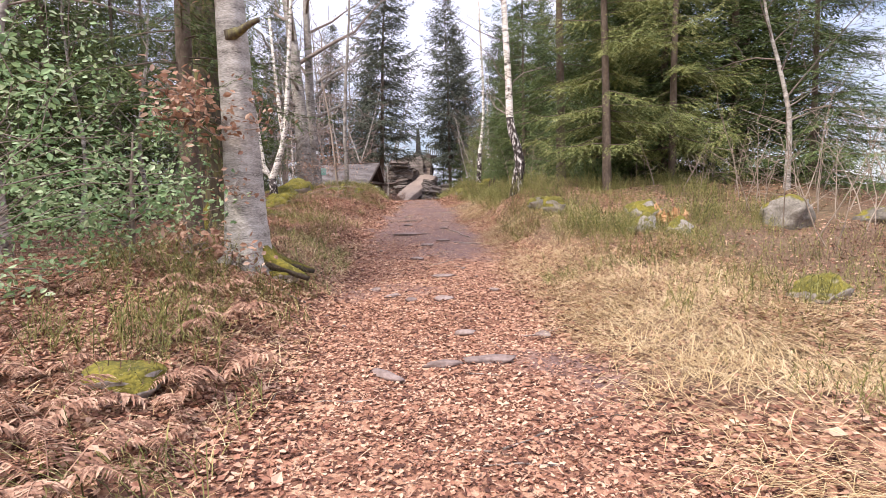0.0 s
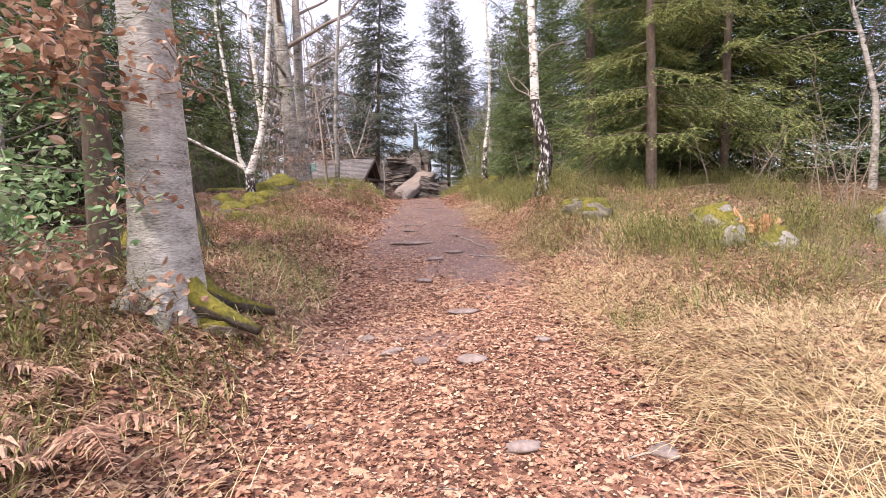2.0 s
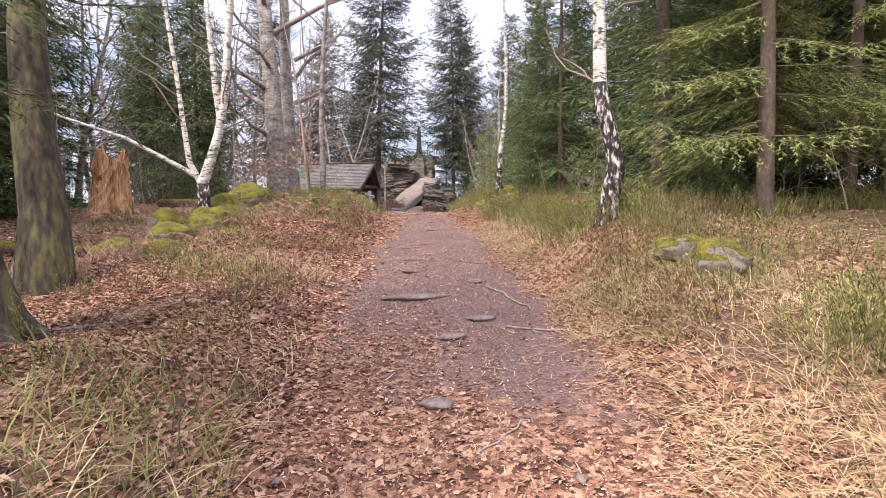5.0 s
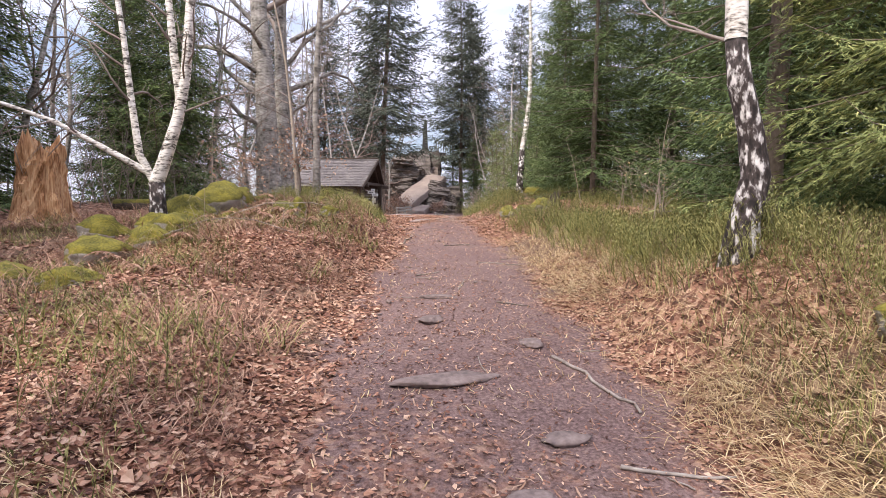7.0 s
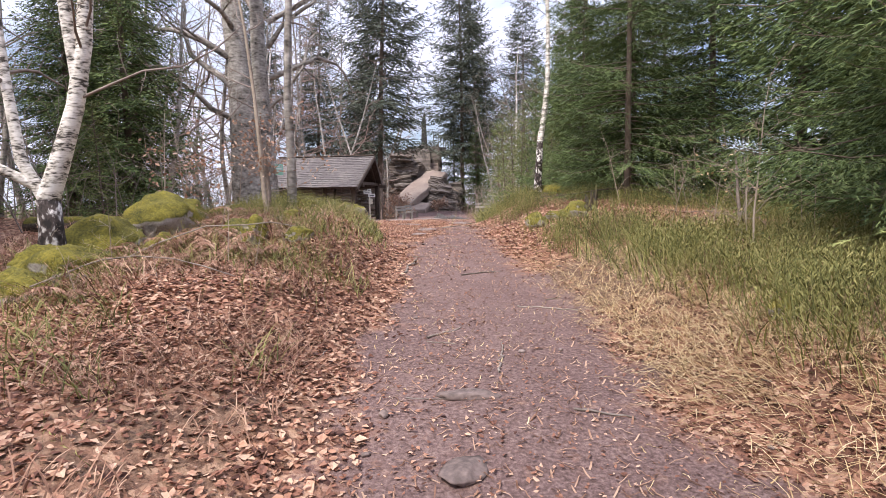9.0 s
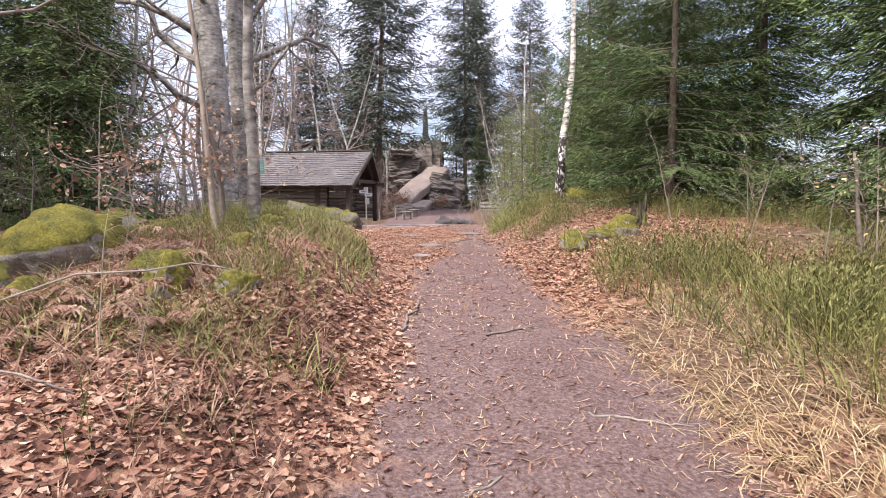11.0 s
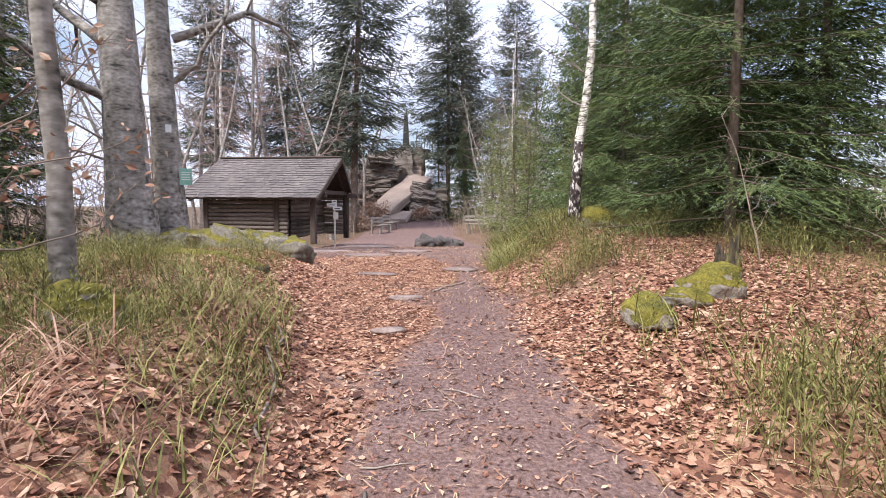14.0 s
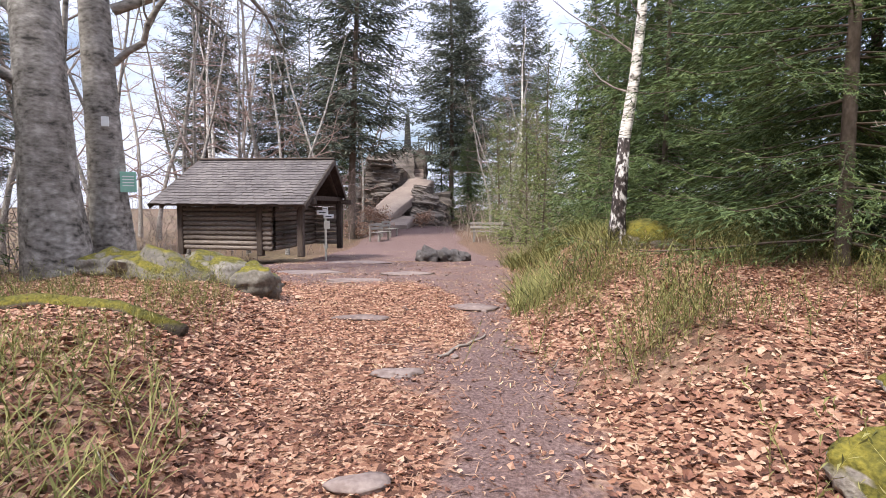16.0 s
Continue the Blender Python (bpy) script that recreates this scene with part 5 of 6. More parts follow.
def leaf_cloud(C, size, material, name, seed, flat=0.0):
    r = np.random.default_rng(seed)
    X = unit(r.normal(size=C.shape) * np.array([1, 1, 1 - flat]))
    Z = unit(r.normal(size=C.shape) + np.array([0, 0, 3.0 * flat]))
    Y = unit(np.cross(Z, X))
    Z = np.cross(X, Y)
    s = (size * r.uniform(0.6, 1.3, len(C)))[:, None]
    g = Geo()
    scatter(g, C, X * s, Y * s, Z * s, LEAF_TPL, LEAF_TRI)
    return g.mesh(name, material, False)


def leafy_bush(name, label, x, y, h, spread, n_twigs, per, size, leaf_mat, seed, z0=0.0, cat="bush", flat=0.4, lift=0.3):
    b = new(name)
    tagged(b, label, cat)
    r = np.random.default_rng(seed)
    g, C = Geo(), []
    for k in range(n_twigs):
        a = r.uniform(0, 2 * math.pi)
        d = np.array([math.cos(a) * spread, math.sin(a) * spread, r.uniform(lift, 1.2)])
        st = np.array([0, 0, r.uniform(0.0, 0.6) * h])
        P, R = limb(st, d, h * r.uniform(0.5, 1.0), 0.007, 0.002, 0.26, int(r.integers(1e9)), 7)
        tube(g, P, R, 4)
        s = r.uniform(0.3, 1.0, per)
        p = np.stack([np.interp(s * 7, np.arange(8), P[:, c]) for c in range(3)], 1) + r.normal(size=(per, 3)) * 0.09
        C.append(p)
    if h > 1.2:
        P, R = limb((0, 0, -0.1), (0, 0, 1), h, 0.035, 0.01, 0.05, seed + 9, 8)
        tube(g, P, R, 7)
    tagged(part("branchwork", g.mesh("branchwork", M_TWIG), M_TWIG, b), kind="stuff")
    tagged(part("foliage", leaf_cloud(np.concatenate(C), size, leaf_mat, "foliage", seed, flat), leaf_mat, b), kind="stuff")
    b.location = (x, y, hz(x, y) + z0)
    return b


leafy_bush("broadleaf_sapling", "broadleaf sapling with glossy green leaves", -3.7, 5.5, 2.3, 0.9, 34, 80, 0.062, M_HOLLY, 1, lift=-0.1)
leafy_bush("broadleaf_sapling", "broadleaf sapling with glossy green leaves", -4.3, 6.6, 2.7, 1.0, 34, 80, 0.066, M_HOLLY, 2, lift=-0.1)
leafy_bush("broadleaf_sapling", "broadleaf sapling with glossy green leaves", -3.0, 6.9, 1.5, 1.0, 26, 66, 0.064, M_HOLLY, 3)
WITH = "beech twigs with withered copper leaves still hanging on"
leafy_bush("withered_twigs", WITH, -2.25, 6.75, 0.6, 1.0, 16, 26, 0.085, M_WITHERED, 5, z0=1.35, cat="twigs", lift=-0.5)
leafy_bush("withered_twigs", WITH, -2.55, 6.95, 0.6, 1.0, 10, 22, 0.085, M_WITHERED, 15, z0=2.75, cat="twigs", lift=-0.4)
leafy_bush("withered_twigs", WITH, -1.68, 6.95, 0.4, 1.0, 7, 16, 0.062, M_WITHERED, 6, z0=1.5, cat="twigs", lift=-0.5)
leafy_bush("withered_twigs", WITH, -1.92, 6.86, 0.25, 1.0, 6, 12, 0.058, M_WITHERED, 7, z0=0.72, cat="twigs", lift=-0.5)
leafy_bush("withered_twigs", WITH, -1.85, 6.72, 0.3, 1.0, 7, 10, 0.075, M_WITHERED, 16, z0=0.05, cat="twigs", lift=0.1)
leafy_bush("withered_twigs", WITH, -2.2, 6.3, 0.55, 1.0, 14, 14, 0.075, M_WITHERED, 17, z0=0.0, cat="twigs", lift=0.1)
leafy_bush("withered_twigs", WITH, -1.8, 19.5, 1.3, 0.9, 18, 24, 0.06, M_WITHERED, 8, z0=0.2, cat="twigs")
leafy_bush("withered_twigs", WITH, -2.9, 19.0, 0.9, 1.2, 13, 20, 0.06, M_WITHERED, 9, z0=0.5, cat="twigs", lift=0.0)
leafy_bush("withered_bush", "low beech bush with withered orange leaves beside the rocks", 1.3, 53.5, 1.6, 1.0, 40, 34, 0.12, M_WITHERED, 10)
leafy_bush("withered_bush", "low beech bush with withered orange leaves beside the rocks", 4.6, 56.4, 1.1, 0.9, 26, 30, 0.12, M_WITHERED, 11)
leafy_bush("withered_bush", "low beech bush with withered orange leaves beside the rocks", 0.0, 51.0, 1.2, 1.0, 26, 30, 0.12, M_WITHERED, 12)
leafy_bush("pale_bush", "leafless bush with a few pale yellow leaves", 4.9, 18.3, 1.3, 0.5, 14, 8, 0.05, M_STRAW, 13)


# ---- bracken ----
def bracken(seed):
    b = new("bracken")
    tagged(b, "dead brown bracken fern with arching fronds", "fern", "dead ferns")
    r = np.random.default_rng(seed)
    for f in range(6):
        a = f * 1.05 + r.uniform(-0.3, 0.3)
        ln = r.uniform(0.6, 1.0)
        out = np.array([math.cos(a), math.sin(a), 0])
        s = np.linspace(0, 1, 8)
        P = out * (ln * (s * 0.85))[:, None] + np.array([0, 0, 1.0]) * (ln * (1.15 * s - 0.95 * s ** 2.0))[:, None]
        g = Geo()
        tube(g, P, np.linspace(0.006, 0.002, 8), 3)
        side = np.array([-out[1], out[0], 0])
        m = 28
        t = np.linspace(0.18, 0.98, m)
        c = np.stack([np.interp(t, s, P[:, k]) for k in range(3)], 1)
        for sg in (-1, 1):
            d = unit(side * sg + out * 0.35 + np.array([0, 0, -0.35]) + 0.15 * r.normal(size=(m, 3)))
            w = unit(np.cross(d, np.array([0, 0, 1.0])))
            pl = ln * 0.19 * np.sin(np.clip(1.05 - t, 0, 1) * 1.9) * r.uniform(0.8, 1.15, m) + 0.02
            tpl = np.array([(0, 0, 0), (0.2, 0.5, 0.04), (0.3, 0.12, 0), (0.5, 0.42, 0.05), (0.58, 0.1, 0), (1, 0, -0.12), (0.55, -0.42, 0.05), (0.35, -0.12, 0), (0.22, -0.5, 0.04)])
            tri = [(0, 2, 1), (2, 4, 3), (4, 6, 5), (7, 6, 4), (0, 7, 2), (2, 7, 4), (0, 8, 7)]
            scatter(g, c, d * pl[:, None], w * (pl * 0.26)[:, None], np.tile([0, 0, 1.0], (m, 1)) * pl[:, None], tpl, tri)
        tagged(part("frond", g.mesh("frond", M_FERN, False), M_FERN, b), kind="stuff")
    return b


fern_a, fern_b = bracken(3), bracken(8)
spots = [(-1.75, 3.1), (-2.1, 3.6), (-1.6, 3.7), (-2.5, 4.4), (-1.9, 4.9), (-2.9, 5.0), (-2.4, 5.9), (-2.6, 6.6), (-3.2, 4.0), (-1.5, 2.6), (-2.2, 2.6), (-3.4, 7.6), (-2.6, 8.2),
         (-2.9, 16.1), (-2.4, 16.6), (-3.0, 17.0), (-2.1, 17.3), (-2.6, 17.9), (-1.9, 16.2), (-3.3, 15.5), (-4.0, 15.9), (-4.4, 17.1), (-2.3, 15.2), (-3.5, 18.9), (-4.6, 16.4), (-3.9, 9.6), (-2.0, 10.4), (-2.5, 18.8),
         (-5.0, 16.5), (-4.3, 18.2), (-1.95, 15.6), (-1.6, 17.0), (-2.2, 15.9), (-2.7, 15.5), (-1.75, 16.7), (-2.9, 14.8), (-2.2, 16.9), (-3.4, 16.6), (-2.0, 18.0), (-1.5, 4.4), (-2.7, 3.2), (-1.9, 5.9), (-1.5, 16.0), (-1.9, 14.5), (-2.5, 14.2), (-3.1, 14.0), (-3.7, 15.1), (-1.7, 15.1), (-2.0, 16.4), (-3.1, 18.2), (-1.7, 17.6), (-2.3, 4.0), (-2.8, 4.4), (-1.7, 4.1), (-2.1, 5.3), (-3.1, 5.8), (-2.9, 7.3)]
spots = [(x, y) for x, y in spots if not (-4.3 < x < -2.4 and 15.7 < y < 18.7) and not (12 < y < 16 and (x * 10 + y * 10) % 2 < 1)]
spots += [(-1.3, 16.4), (-1.7, 16.5), (-2.1, 16.8), (-1.2, 17.1), (-1.6, 17.3), (-2.0, 17.5), (-1.4, 17.8), (-1.8, 18.1), (-2.3, 18.3), (-1.2, 18.6), (-2.6, 17.4), (-2.0, 18.8), (-2.7, 18.9), (-2.4, 16.3), (-1.0, 17.6), (-1.9, 7.9), (-2.2, 6.3), (-1.7, 5.4), (-2.9, 9.2)]
for k, (x, y) in enumerate(spots):
    src = (fern_a, fern_b)[k % 2]
    if k < 2:
        set_at(src, x, y, k * 77, 0.62)
    else:
        again(src, x, y, k * 67.0, rng.uniform(0.42, 0.75) * (0.8 if y > 12 else 1.0))


# ---- scattered ground cover ----
def sample(n, x0, x1, y0, y1, seed):
    r = np.random.default_rng(seed)
    return r.uniform(x0, x1, n), r.uniform(y0, y1, n), r


def stuff(name, mesh, label, category):
    return tagged(new(name, mesh), label, category, kind="stuff")


def scatter_leaves(n, x0, x1, y0, y1, seed, size, name):
    x, y, r = sample(n, x0, x1, y0, y1, seed)
    keep = r.random(n) < leaf_density(x, y)
    x, y = x[keep], y[keep]
    n = len(x)
    z = height(x, y) + r.uniform(0.003, 0.02, n)
    C = np.stack([x, y, z], 1)
    a = r.uniform(0, 2 * math.pi, n)
    Zv = unit(np.stack([r.normal(size=n) * 0.32, r.normal(size=n) * 0.32, np.ones(n)], 1))
    Xv = np.stack([np.cos(a), np.sin(a), np.zeros(n)], 1)
    Yv = unit(np.cross(Zv, Xv))
    Xv = np.cross(Yv, Zv)
    s = (size * r.uniform(0.55, 1.25, n) * np.where(off_path(x, y) < -0.2, 0.72, 1.0) * np.where((side_of(x, y) > 0) & (y > 8) & (y < 18), 0.75, 1.0))[:, None]
    g = Geo()
    scatter(g, C, Xv * s, Yv * s, Zv * s * np.sign(r.normal(size=(n, 1))), *((LEAF_TPL4, LEAF_TRI4) if size < 0.06 else (LEAF_TPL2, LEAF_TRI2)))
    stuff(name, g.mesh(name, M_LEAF, False), "fallen copper-brown beech leaves covering the forest floor", "leaves")


scatter_leaves(265000, -4.2, 4.6, 0.8, 15, 1, 0.046, "leaf_litter")
scatter_leaves(180000, -4.0, 5.5, 15, 28, 2, 0.046, "leaf_litter")
scatter_leaves(16000, -5.0, -0.6, 12.5, 20, 6, 0.055, "leaf_litter")
scatter_leaves(66000, -13, 14, -5, 40, 3, 0.08, "leaf_litter")
scatter_leaves(36000, 4.4, 10, 4, 14, 4, 0.075, "leaf_litter")
scatter_leaves(26000, -9, -4, 3, 16, 5, 0.075, "leaf_litter")


def blades(n, x0, x1, y0, y1, seed, dens, material, name, label, length, width, lie, jitter=0.35):
    """Long grass blades in three segments; lie: 0 upright, 1 lying flat."""
    x, y, r = sample(n, x0, x1, y0, y1, seed)
    keep = r.random(n) < dens(x, y)
    x, y = x[keep], y[keep]
    n = len(x)
    C = np.stack([x, y, height(x, y)], 1)
    a = r.uniform(0, 2 * math.pi, n)
    # tufts lean together
    a = a * jitter + (1 - jitter) * 2 * math.pi * (0.5 + 0.5 * np.sin(x * 2.1 + 1.3 * np.sin(y * 1.7)))
    o = np.stack([np.cos(a), np.sin(a), np.zeros(n)], 1)
    w = np.stack([-np.sin(a), np.cos(a), np.zeros(n)], 1)
    u = np.tile([0, 0, 1.0], (n, 1))
    ln = (length * r.uniform(0.5, 1.3, n))[:, None]
    li = np.clip(lie + r.normal(size=n) * 0.15, 0, 1)[:, None]
    P1 = C + ln * (o * 0.30 * (0.4 + li) + u * (0.36 * (1 - 0.72 * li)))
    P2 = C + ln * (o * (0.38 + 0.32 * li) + u * (0.62 * (1 - 0.88 * li)))
    P3 = C + ln * (o * (0.62 + 0.36 * li) + u * (0.74 * (1 - 0.985 * li)))
    P2[:, 2] = np.maximum(P2[:, 2], height(P2[:, 0], P2[:, 1]) + 0.02)
    P3[:, 2] = np.maximum(P3[:, 2], height(P3[:, 0], P3[:, 1]) + 0.012)
    ww = (width * r.uniform(0.6, 1.4, n))[:, None] * w
    V = np.stack([C - ww, C + ww, P1 - ww, P1 + ww, P2 - ww * 0.8, P2 + ww * 0.8, P3], 1)
    T = np.array([(0, 1, 3), (0, 3, 2), (2, 3, 5), (2, 5, 4), (4, 5, 6)])[None] + (np.arange(n) * 7)[:, None, None]
    g = Geo()
    g.add(V.reshape(-1, 3), T.reshape(-1, 3))
    stuff(name, g.mesh(name, material, False), label, "grass")


def straw_dens(x, y):
    d, s = off_path(x, y), side_of(x, y)
    right = (s > 0) * smooth01((d + 0.25) / 0.5) * (1 - smooth01((d - 2.2) / 1.0)) * np.interp(y, [0, 2, 9, 11, 14.5, 17, 18.5], [1, 1, 1, 0.7, 0.55, 0.22, 0.0])
    right = np.where(y > 10.5, right * (1 - smooth01((d - 0.8) / 0.6)), right)
    left = (s < 0) * smooth01((d + 0.2) / 0.4) * (1 - smooth01((d - 0.8) / 0.8)) * np.interp(y, [0, 4, 6, 9, 12, 15, 16.5], [0.1, 0.15, 0.45, 0.45, 0.4, 0.35, 0.0])
    return (right + left) * np.clip(0.75 + 0.6 * fbm(x, y, 1.1, 21), 0.25, 1)


blades(80000, 1.0, 3.6, 10.6, 19.5, 25, straw_dens, M_STRAW, "dry_straw", "pale dry grass lying flat beside the path", 0.24, 0.0022, 0.9, 0.7)
blades(100000, -3, 5.0, 0.8, 10.8, 5, straw_dens, M_STRAW, "dry_straw", "pale dry grass lying flat beside the path", 0.34, 0.0021, 0.92, 0.6)
blades(8000, -3, 5.0, 1, 11, 6, lambda x, y: straw_dens(x, y) * (fbm(x, y, 2.0, 8) > 0.35), M_STRAW, "dry_tussock", "pale dry grass tussocks arching over", 0.42, 0.0026, 0.66)


def stem_template():
    """A thin stem with small pointed leaves set along it."""
    r = np.random.default_rng(17)
    V, T = [(0, -0.006, 0), (0, 0.006, 0), (0.06, 0, 0.55), (0.14, 0, 1.0)], [(0, 1, 2), (1, 3, 2)]
    for k in range(11):
        s = 0.3 + 0.72 * k / 10
        p = np.array([0.14 * s ** 1.5, 0, s])
        a = k * 2.4
        d = np.array([math.cos(a), math.sin(a), 1.1]) * r.uniform(0.07, 0.115)
        w = np.array([-math.sin(a), math.cos(a), 0.2]) * 0.023
        i = len(V)
        V += [tuple(p), tuple(p + d * 0.6 + w), tuple(p + d)]
        T += [(i, i + 1, i + 2)]
    return np.array(V), T


STEM_TPL, STEM_TRI = stem_template()


def shrublets(n, x0, x1, y0, y1, seed, dens, material, name, label, tall):
    x, y, r = sample(n, x0, x1, y0, y1, seed)
    mound = np.clip(0.55 + 0.6 * fbm(x, y, 2.6, seed), 0.08, 1.35)
    p = dens(x, y) * np.clip(mound * 1.5, 0.15, 1)
    keep = r.random(n) < p
    x, y, p, mound = x[keep], y[keep], p[keep], mound[keep]
    n = len(x)
    C = np.stack([x, y, height(x, y) - 0.01], 1)
    a = r.uniform(0, 2 * math.pi, n)
    u = unit(np.stack([r.normal(size=n) * 0.3, r.normal(size=n) * 0.3, np.ones(n)], 1))
    o = np.stack([np.cos(a), np.sin(a), np.zeros(n)], 1)
    o = unit(o - u * np.sum(o * u, 1)[:, None])
    w = np.cross(u, o)
    h = (tall * np.where((side_of(x, y) < 0) & (y > 13), 0.7, 1.0) * r.uniform(0.5, 1.25, n) * (0.45 + 0.5 * mound))[:, None]
    g = Geo()
    scatter(g, C, o * h, w * h, u * h, STEM_TPL, STEM_TRI)
    stuff(name, g.mesh(name, material, False), label, "shrub")


def patch(x, y, s, seed, lo=0.0):
    return np.clip((fbm(x, y, s, seed) - lo) * 1.6, 0, 1)


def green_dens(x, y):
    d, s = off_path(x, y), side_of(x, y)
    right = (s > 0) * np.interp(y, [3, 8, 11, 13, 15, 22, 24, 30, 36], [0.5, 0.75, 0.85, 0.9, 1, 0.8, 0.8, 0.7, 0.2]) * smooth01((d - np.interp(y, [16.5, 18.2], [0.5, 0.0])) / 0.5) * (1 - smooth01((d - 4.5) / 2))
    right = np.where((y > 19.1) & (y < 24.2), right * (0.12 + np.clip(patch(x, y, 1.1, 30, 0.05), 0, 1)), right)
    right = np.where(y < 11, right * np.clip(0.2 + 1.6 * patch(x, y, 1.0, 33, 0.0), 0, 1), right)
    right = np.where((y > 18.7) & (y < 21.3) & (x < 3.5), right * 0.08, right)
    right = np.where((y > 23.4) & (d < 2.2), right * 0.15, right)
    right = np.maximum(right, 1.4 * np.exp(-((x - 2.65) ** 2 + (y - 21.9) ** 2) / 0.3))
    left = (s < 0) * np.where(y < 16, np.clip(0.06 + 1.5 * patch(x, y, 1.3, 35, 0.25) + 1.2 * np.exp(-((x + 1.25) ** 2 + (y - 11.1) ** 2) / 0.5), 0, 1), 1.0) * smooth01((d - 0.25) / 0.5) * (1 - smooth01((d - 2.2) / 1.0)) * np.interp(y, [3, 7, 9, 12, 14, 17.5, 19, 22, 25, 28], [0.9, 0.8, 0.85, 0.5, 0.15, 0.55, 1.1, 0.7, 0.15, 0.1])
    return (right + left) * np.clip(0.62 + 0.6 * fbm(x, y, 1.3, 31), 0.05, 1)


def heath_dens(x, y):
    d, s = off_path(x, y), side_of(x, y)
    right = (s > 0) * smooth01((d - 0.5) / 0.6) * np.interp(y, [2, 5, 8, 13, 20, 30], [0.3, 0.7, 0.85, 0.8, 0.4, 0.3])
    left = (s < 0) * smooth01((d - 0.2) / 0.6) * np.interp(y, [2, 5, 12, 14, 16, 18, 21.5, 24, 30], [0.8, 0.7, 0.45, 0.3, 0.5, 0.9, 0.9, 0.5, 0.3])
    right = np.maximum(right, 1.6 * np.exp(-((x - 3.5) ** 2 + (y - 6.2) ** 2) / 0.6))
    return (right + left) * np.clip(0.45 + 0.8 * fbm(x, y, 0.9, 41), 0.0, 1)


shrublets(100000, -4.5, 6.5, 2, 16, 7, green_dens, M_BILB, "bilberry_shrubs", "green-olive bilberry shrubs beside the path", 0.36)
shrublets(140000, -4.5, 7.5, 13, 30, 8, green_dens, M_BILB, "bilberry_shrubs", "green-olive bilberry shrubs beside the path", 0.38)
shrublets(60000, -6.5, 9.0, 2, 16, 9, heath_dens, M_HEATH, "heath_twigs", "brown dry heath twigs on the banks", 0.24)
shrublets(30000, -7.5, 7.5, 15, 34, 10, heath_dens, M_HEATH, "heath_twigs", "brown dry heath twigs on the banks", 0.28)
blades(16000, 1.8, 4.8, 22.5, 29, 11, lambda x, y: (off_path(x, y) > 0.0) * np.clip(0.5 + fbm(x, y, 0.8, 3), 0, 1) * (y > 23.6), M_BILB, "green_grass", "fresh yellow-green grass at the clearing", 0.4, 0.004, 0.15, 0.6)
blades(14000, -3.2, 0.6, 16, 21.0, 12, lambda x, y: (off_path(x, y) > 0.2) * np.clip(0.3 + fbm(x, y, 1.0, 5), 0, 1), M_BILB, "green_grass", "olive grass between the shrubs", 0.24, 0.003, 0.3, 0.8)
blades(8000, 1.9, 5.2, 12.5, 22.0, 13, lambda x, y: (off_path(x, y) > 0.5) * (y < 19.6) * np.clip(0.6 + fbm(x, y, 1.0, 6), 0, 1), M_BILB, "green_grass", "olive grass between the shrubs", 0.36, 0.0035, 0.2, 0.6)
blades(14000, 1.3, 4.4, 7.2, 13, 34, lambda x, y: (off_path(x, y) > 0.25) * np.clip(0.25 + fbm(x, y, 1.6, 13), 0, 1), M_BILB, "green_grass", "olive grass between the shrubs", 0.24, 0.0026, 0.35, 0.7)
blades(9000, -3.0, -0.7, 2.2, 10, 14, lambda x, y: (off_path(x, y) > 0.1) * np.clip(0.2 + fbm(x, y, 1.0, 7), 0, 1), M_BILB, "green_grass", "olive grass between the shrubs", 0.24, 0.003, 0.3, 0.6)


blades(9000, -1.5, 3.0, 7, 40, 35, lambda x, y: (off_path(x, y) < 0.2) * np.clip(0.4 + fbm(x, y, 1.5, 9), 0.1, 1), M_STRAW, "path_debris", "pale grass scraps trodden into the path", 0.06, 0.003, 1.0, 1.0)
blades(22000, -1.5, 3.0, 1.8, 34, 15, lambda x, y: (off_path(x, y) < 0.2) * 0.8, M_FERN, "path_debris", "brown needles and leaf scraps trodden into the path", 0.085, 0.0042, 1.0, 1.0)
blades(26000, -5.0, -0.4, 11, 20, 16, lambda x, y: (off_path(x, y) > 0.2) * np.clip(0.25 + fbm(x, y, 1.6, 17), 0, 1), M_FERN, "dry_grass", "thin dry grass between the fallen leaves", 0.26, 0.0026, 0.6, 0.8)
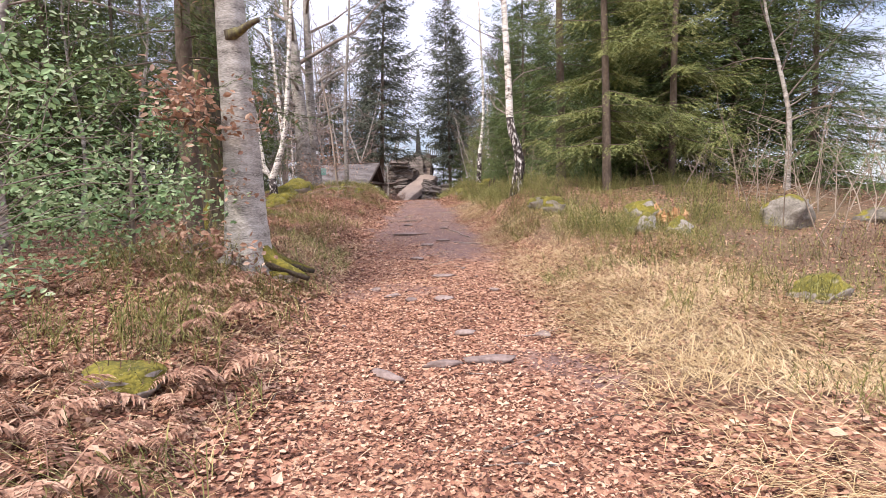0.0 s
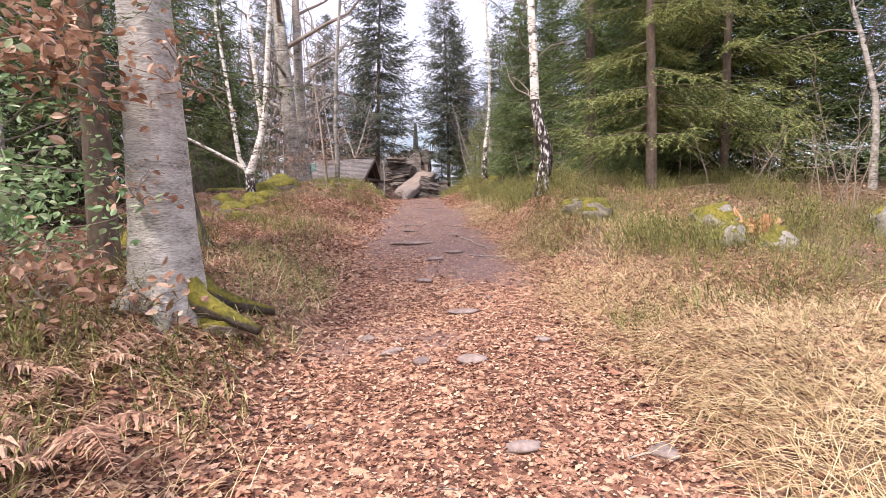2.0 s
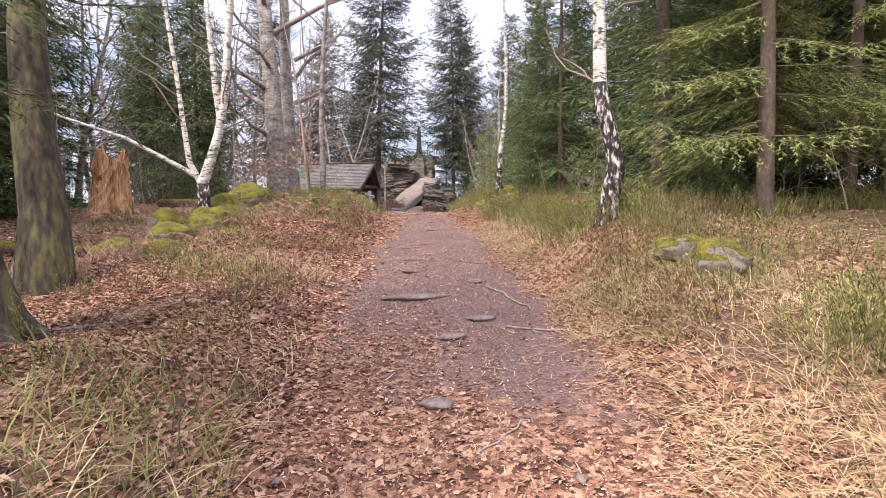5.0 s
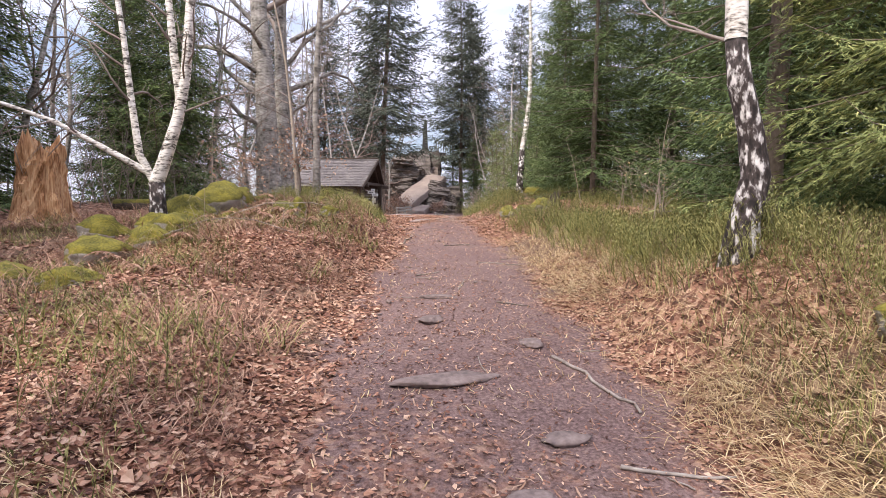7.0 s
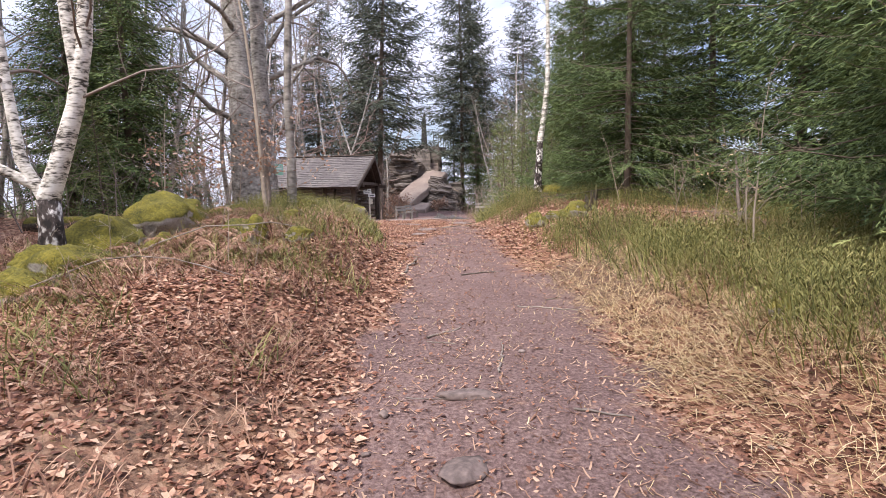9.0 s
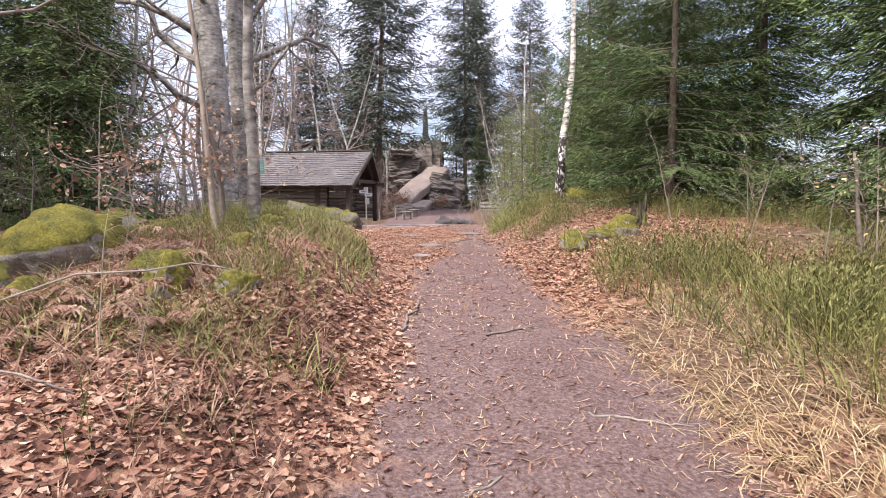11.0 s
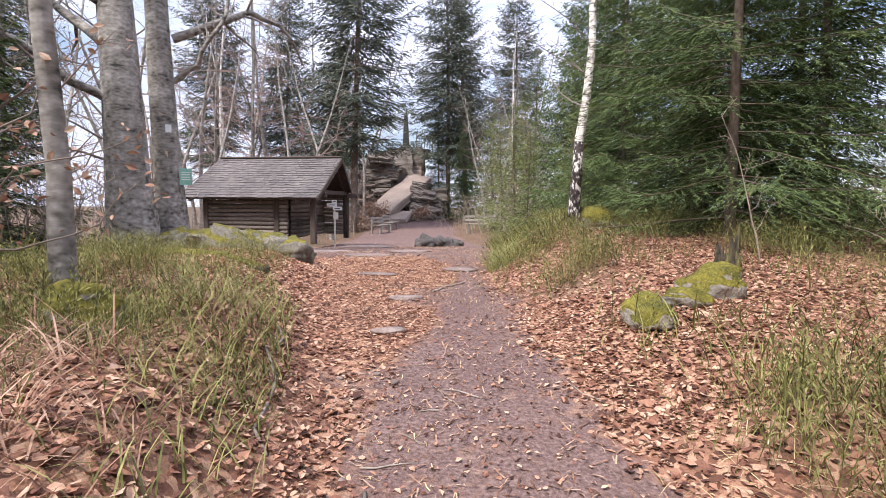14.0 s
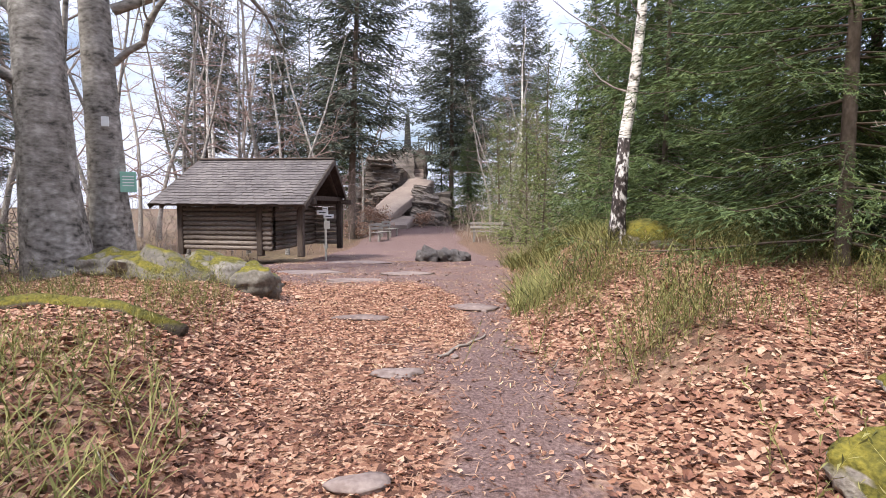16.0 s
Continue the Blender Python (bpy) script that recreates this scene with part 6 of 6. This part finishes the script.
blades(9000, -5.0, -0.7, 12, 19.5, 19, lambda x, y: (off_path(x, y) > 0.2) * (fbm(x, y, 1.8, 27) > 0.28), M_FERN, "dry_tussock", "pale dry grass tussocks arching over", 0.4, 0.003, 0.5, 0.6)
blades(12000, -5.0, -0.8, 11, 18, 18, lambda x, y: (off_path(x, y) > 0.2) * np.clip(-0.1 + fbm(x, y, 2.1, 19), 0, 1) * 2, M_BILB, "green_grass", "olive grass between the shrubs", 0.24, 0.003, 0.35, 0.8)


# ---- undergrowth and far woods ----
def thicket(n, boxes, seed, h, material, name, label):
    r = np.random.default_rng(seed)
    g = Geo()
    for k in range(n):
        x0, x1, y0, y1 = boxes[k % len(boxes)]
        x, y = r.uniform(x0, x1), r.uniform(y0, y1)
        hh = h * r.uniform(0.5, 1.3)
        P, R = limb((x, y, hz(x, y) - 0.05), (r.normal() * 0.25, r.normal() * 0.25, 1), hh, 0.012, 0.003, 0.08, int(r.integers(1e9)), 5)
        tube(g, P, R, 3)
        for j in range(8):
            s = r.uniform(0.2, 1) * 5
            p = np.array([np.interp(s, np.arange(6), P[:, c]) for c in range(3)])
            Q, S = limb(p, (r.normal(), r.normal(), 0.6), hh * r.uniform(0.15, 0.4), 0.006, 0.002, 0.2, int(r.integers(1e9)), 3)
            tube(g, Q, S, 3)
    stuff(name, g.mesh(name, material), label, "undergrowth")


thicket(330, [(-14, -5.5, 5, 24), (-9, -4.2, 19, 30), (-14, -6, 28, 46)], 1, 2.2, M_TWIG, "undergrowth", "leafless brown undergrowth between the trunks")
thicket(260, [(5.5, 14, 6, 14), (6, 12, 14, 30), (4.8, 9, 30, 52)], 2, 1.9, M_PALETWIG, "undergrowth", "pale leafless undergrowth at the thicket's edge")
thicket(170, [(-9.5, -4.9, 27.5, 37), (-7, -3, 38, 46)], 4, 1.7, M_TWIG, "undergrowth", "leafless grey brush beside the hut")
thicket(130, [(-9, 1.0, 42, 60)], 3, 3.0, M_REDTWIG, "undergrowth", "reddish leafless undergrowth behind the hut")
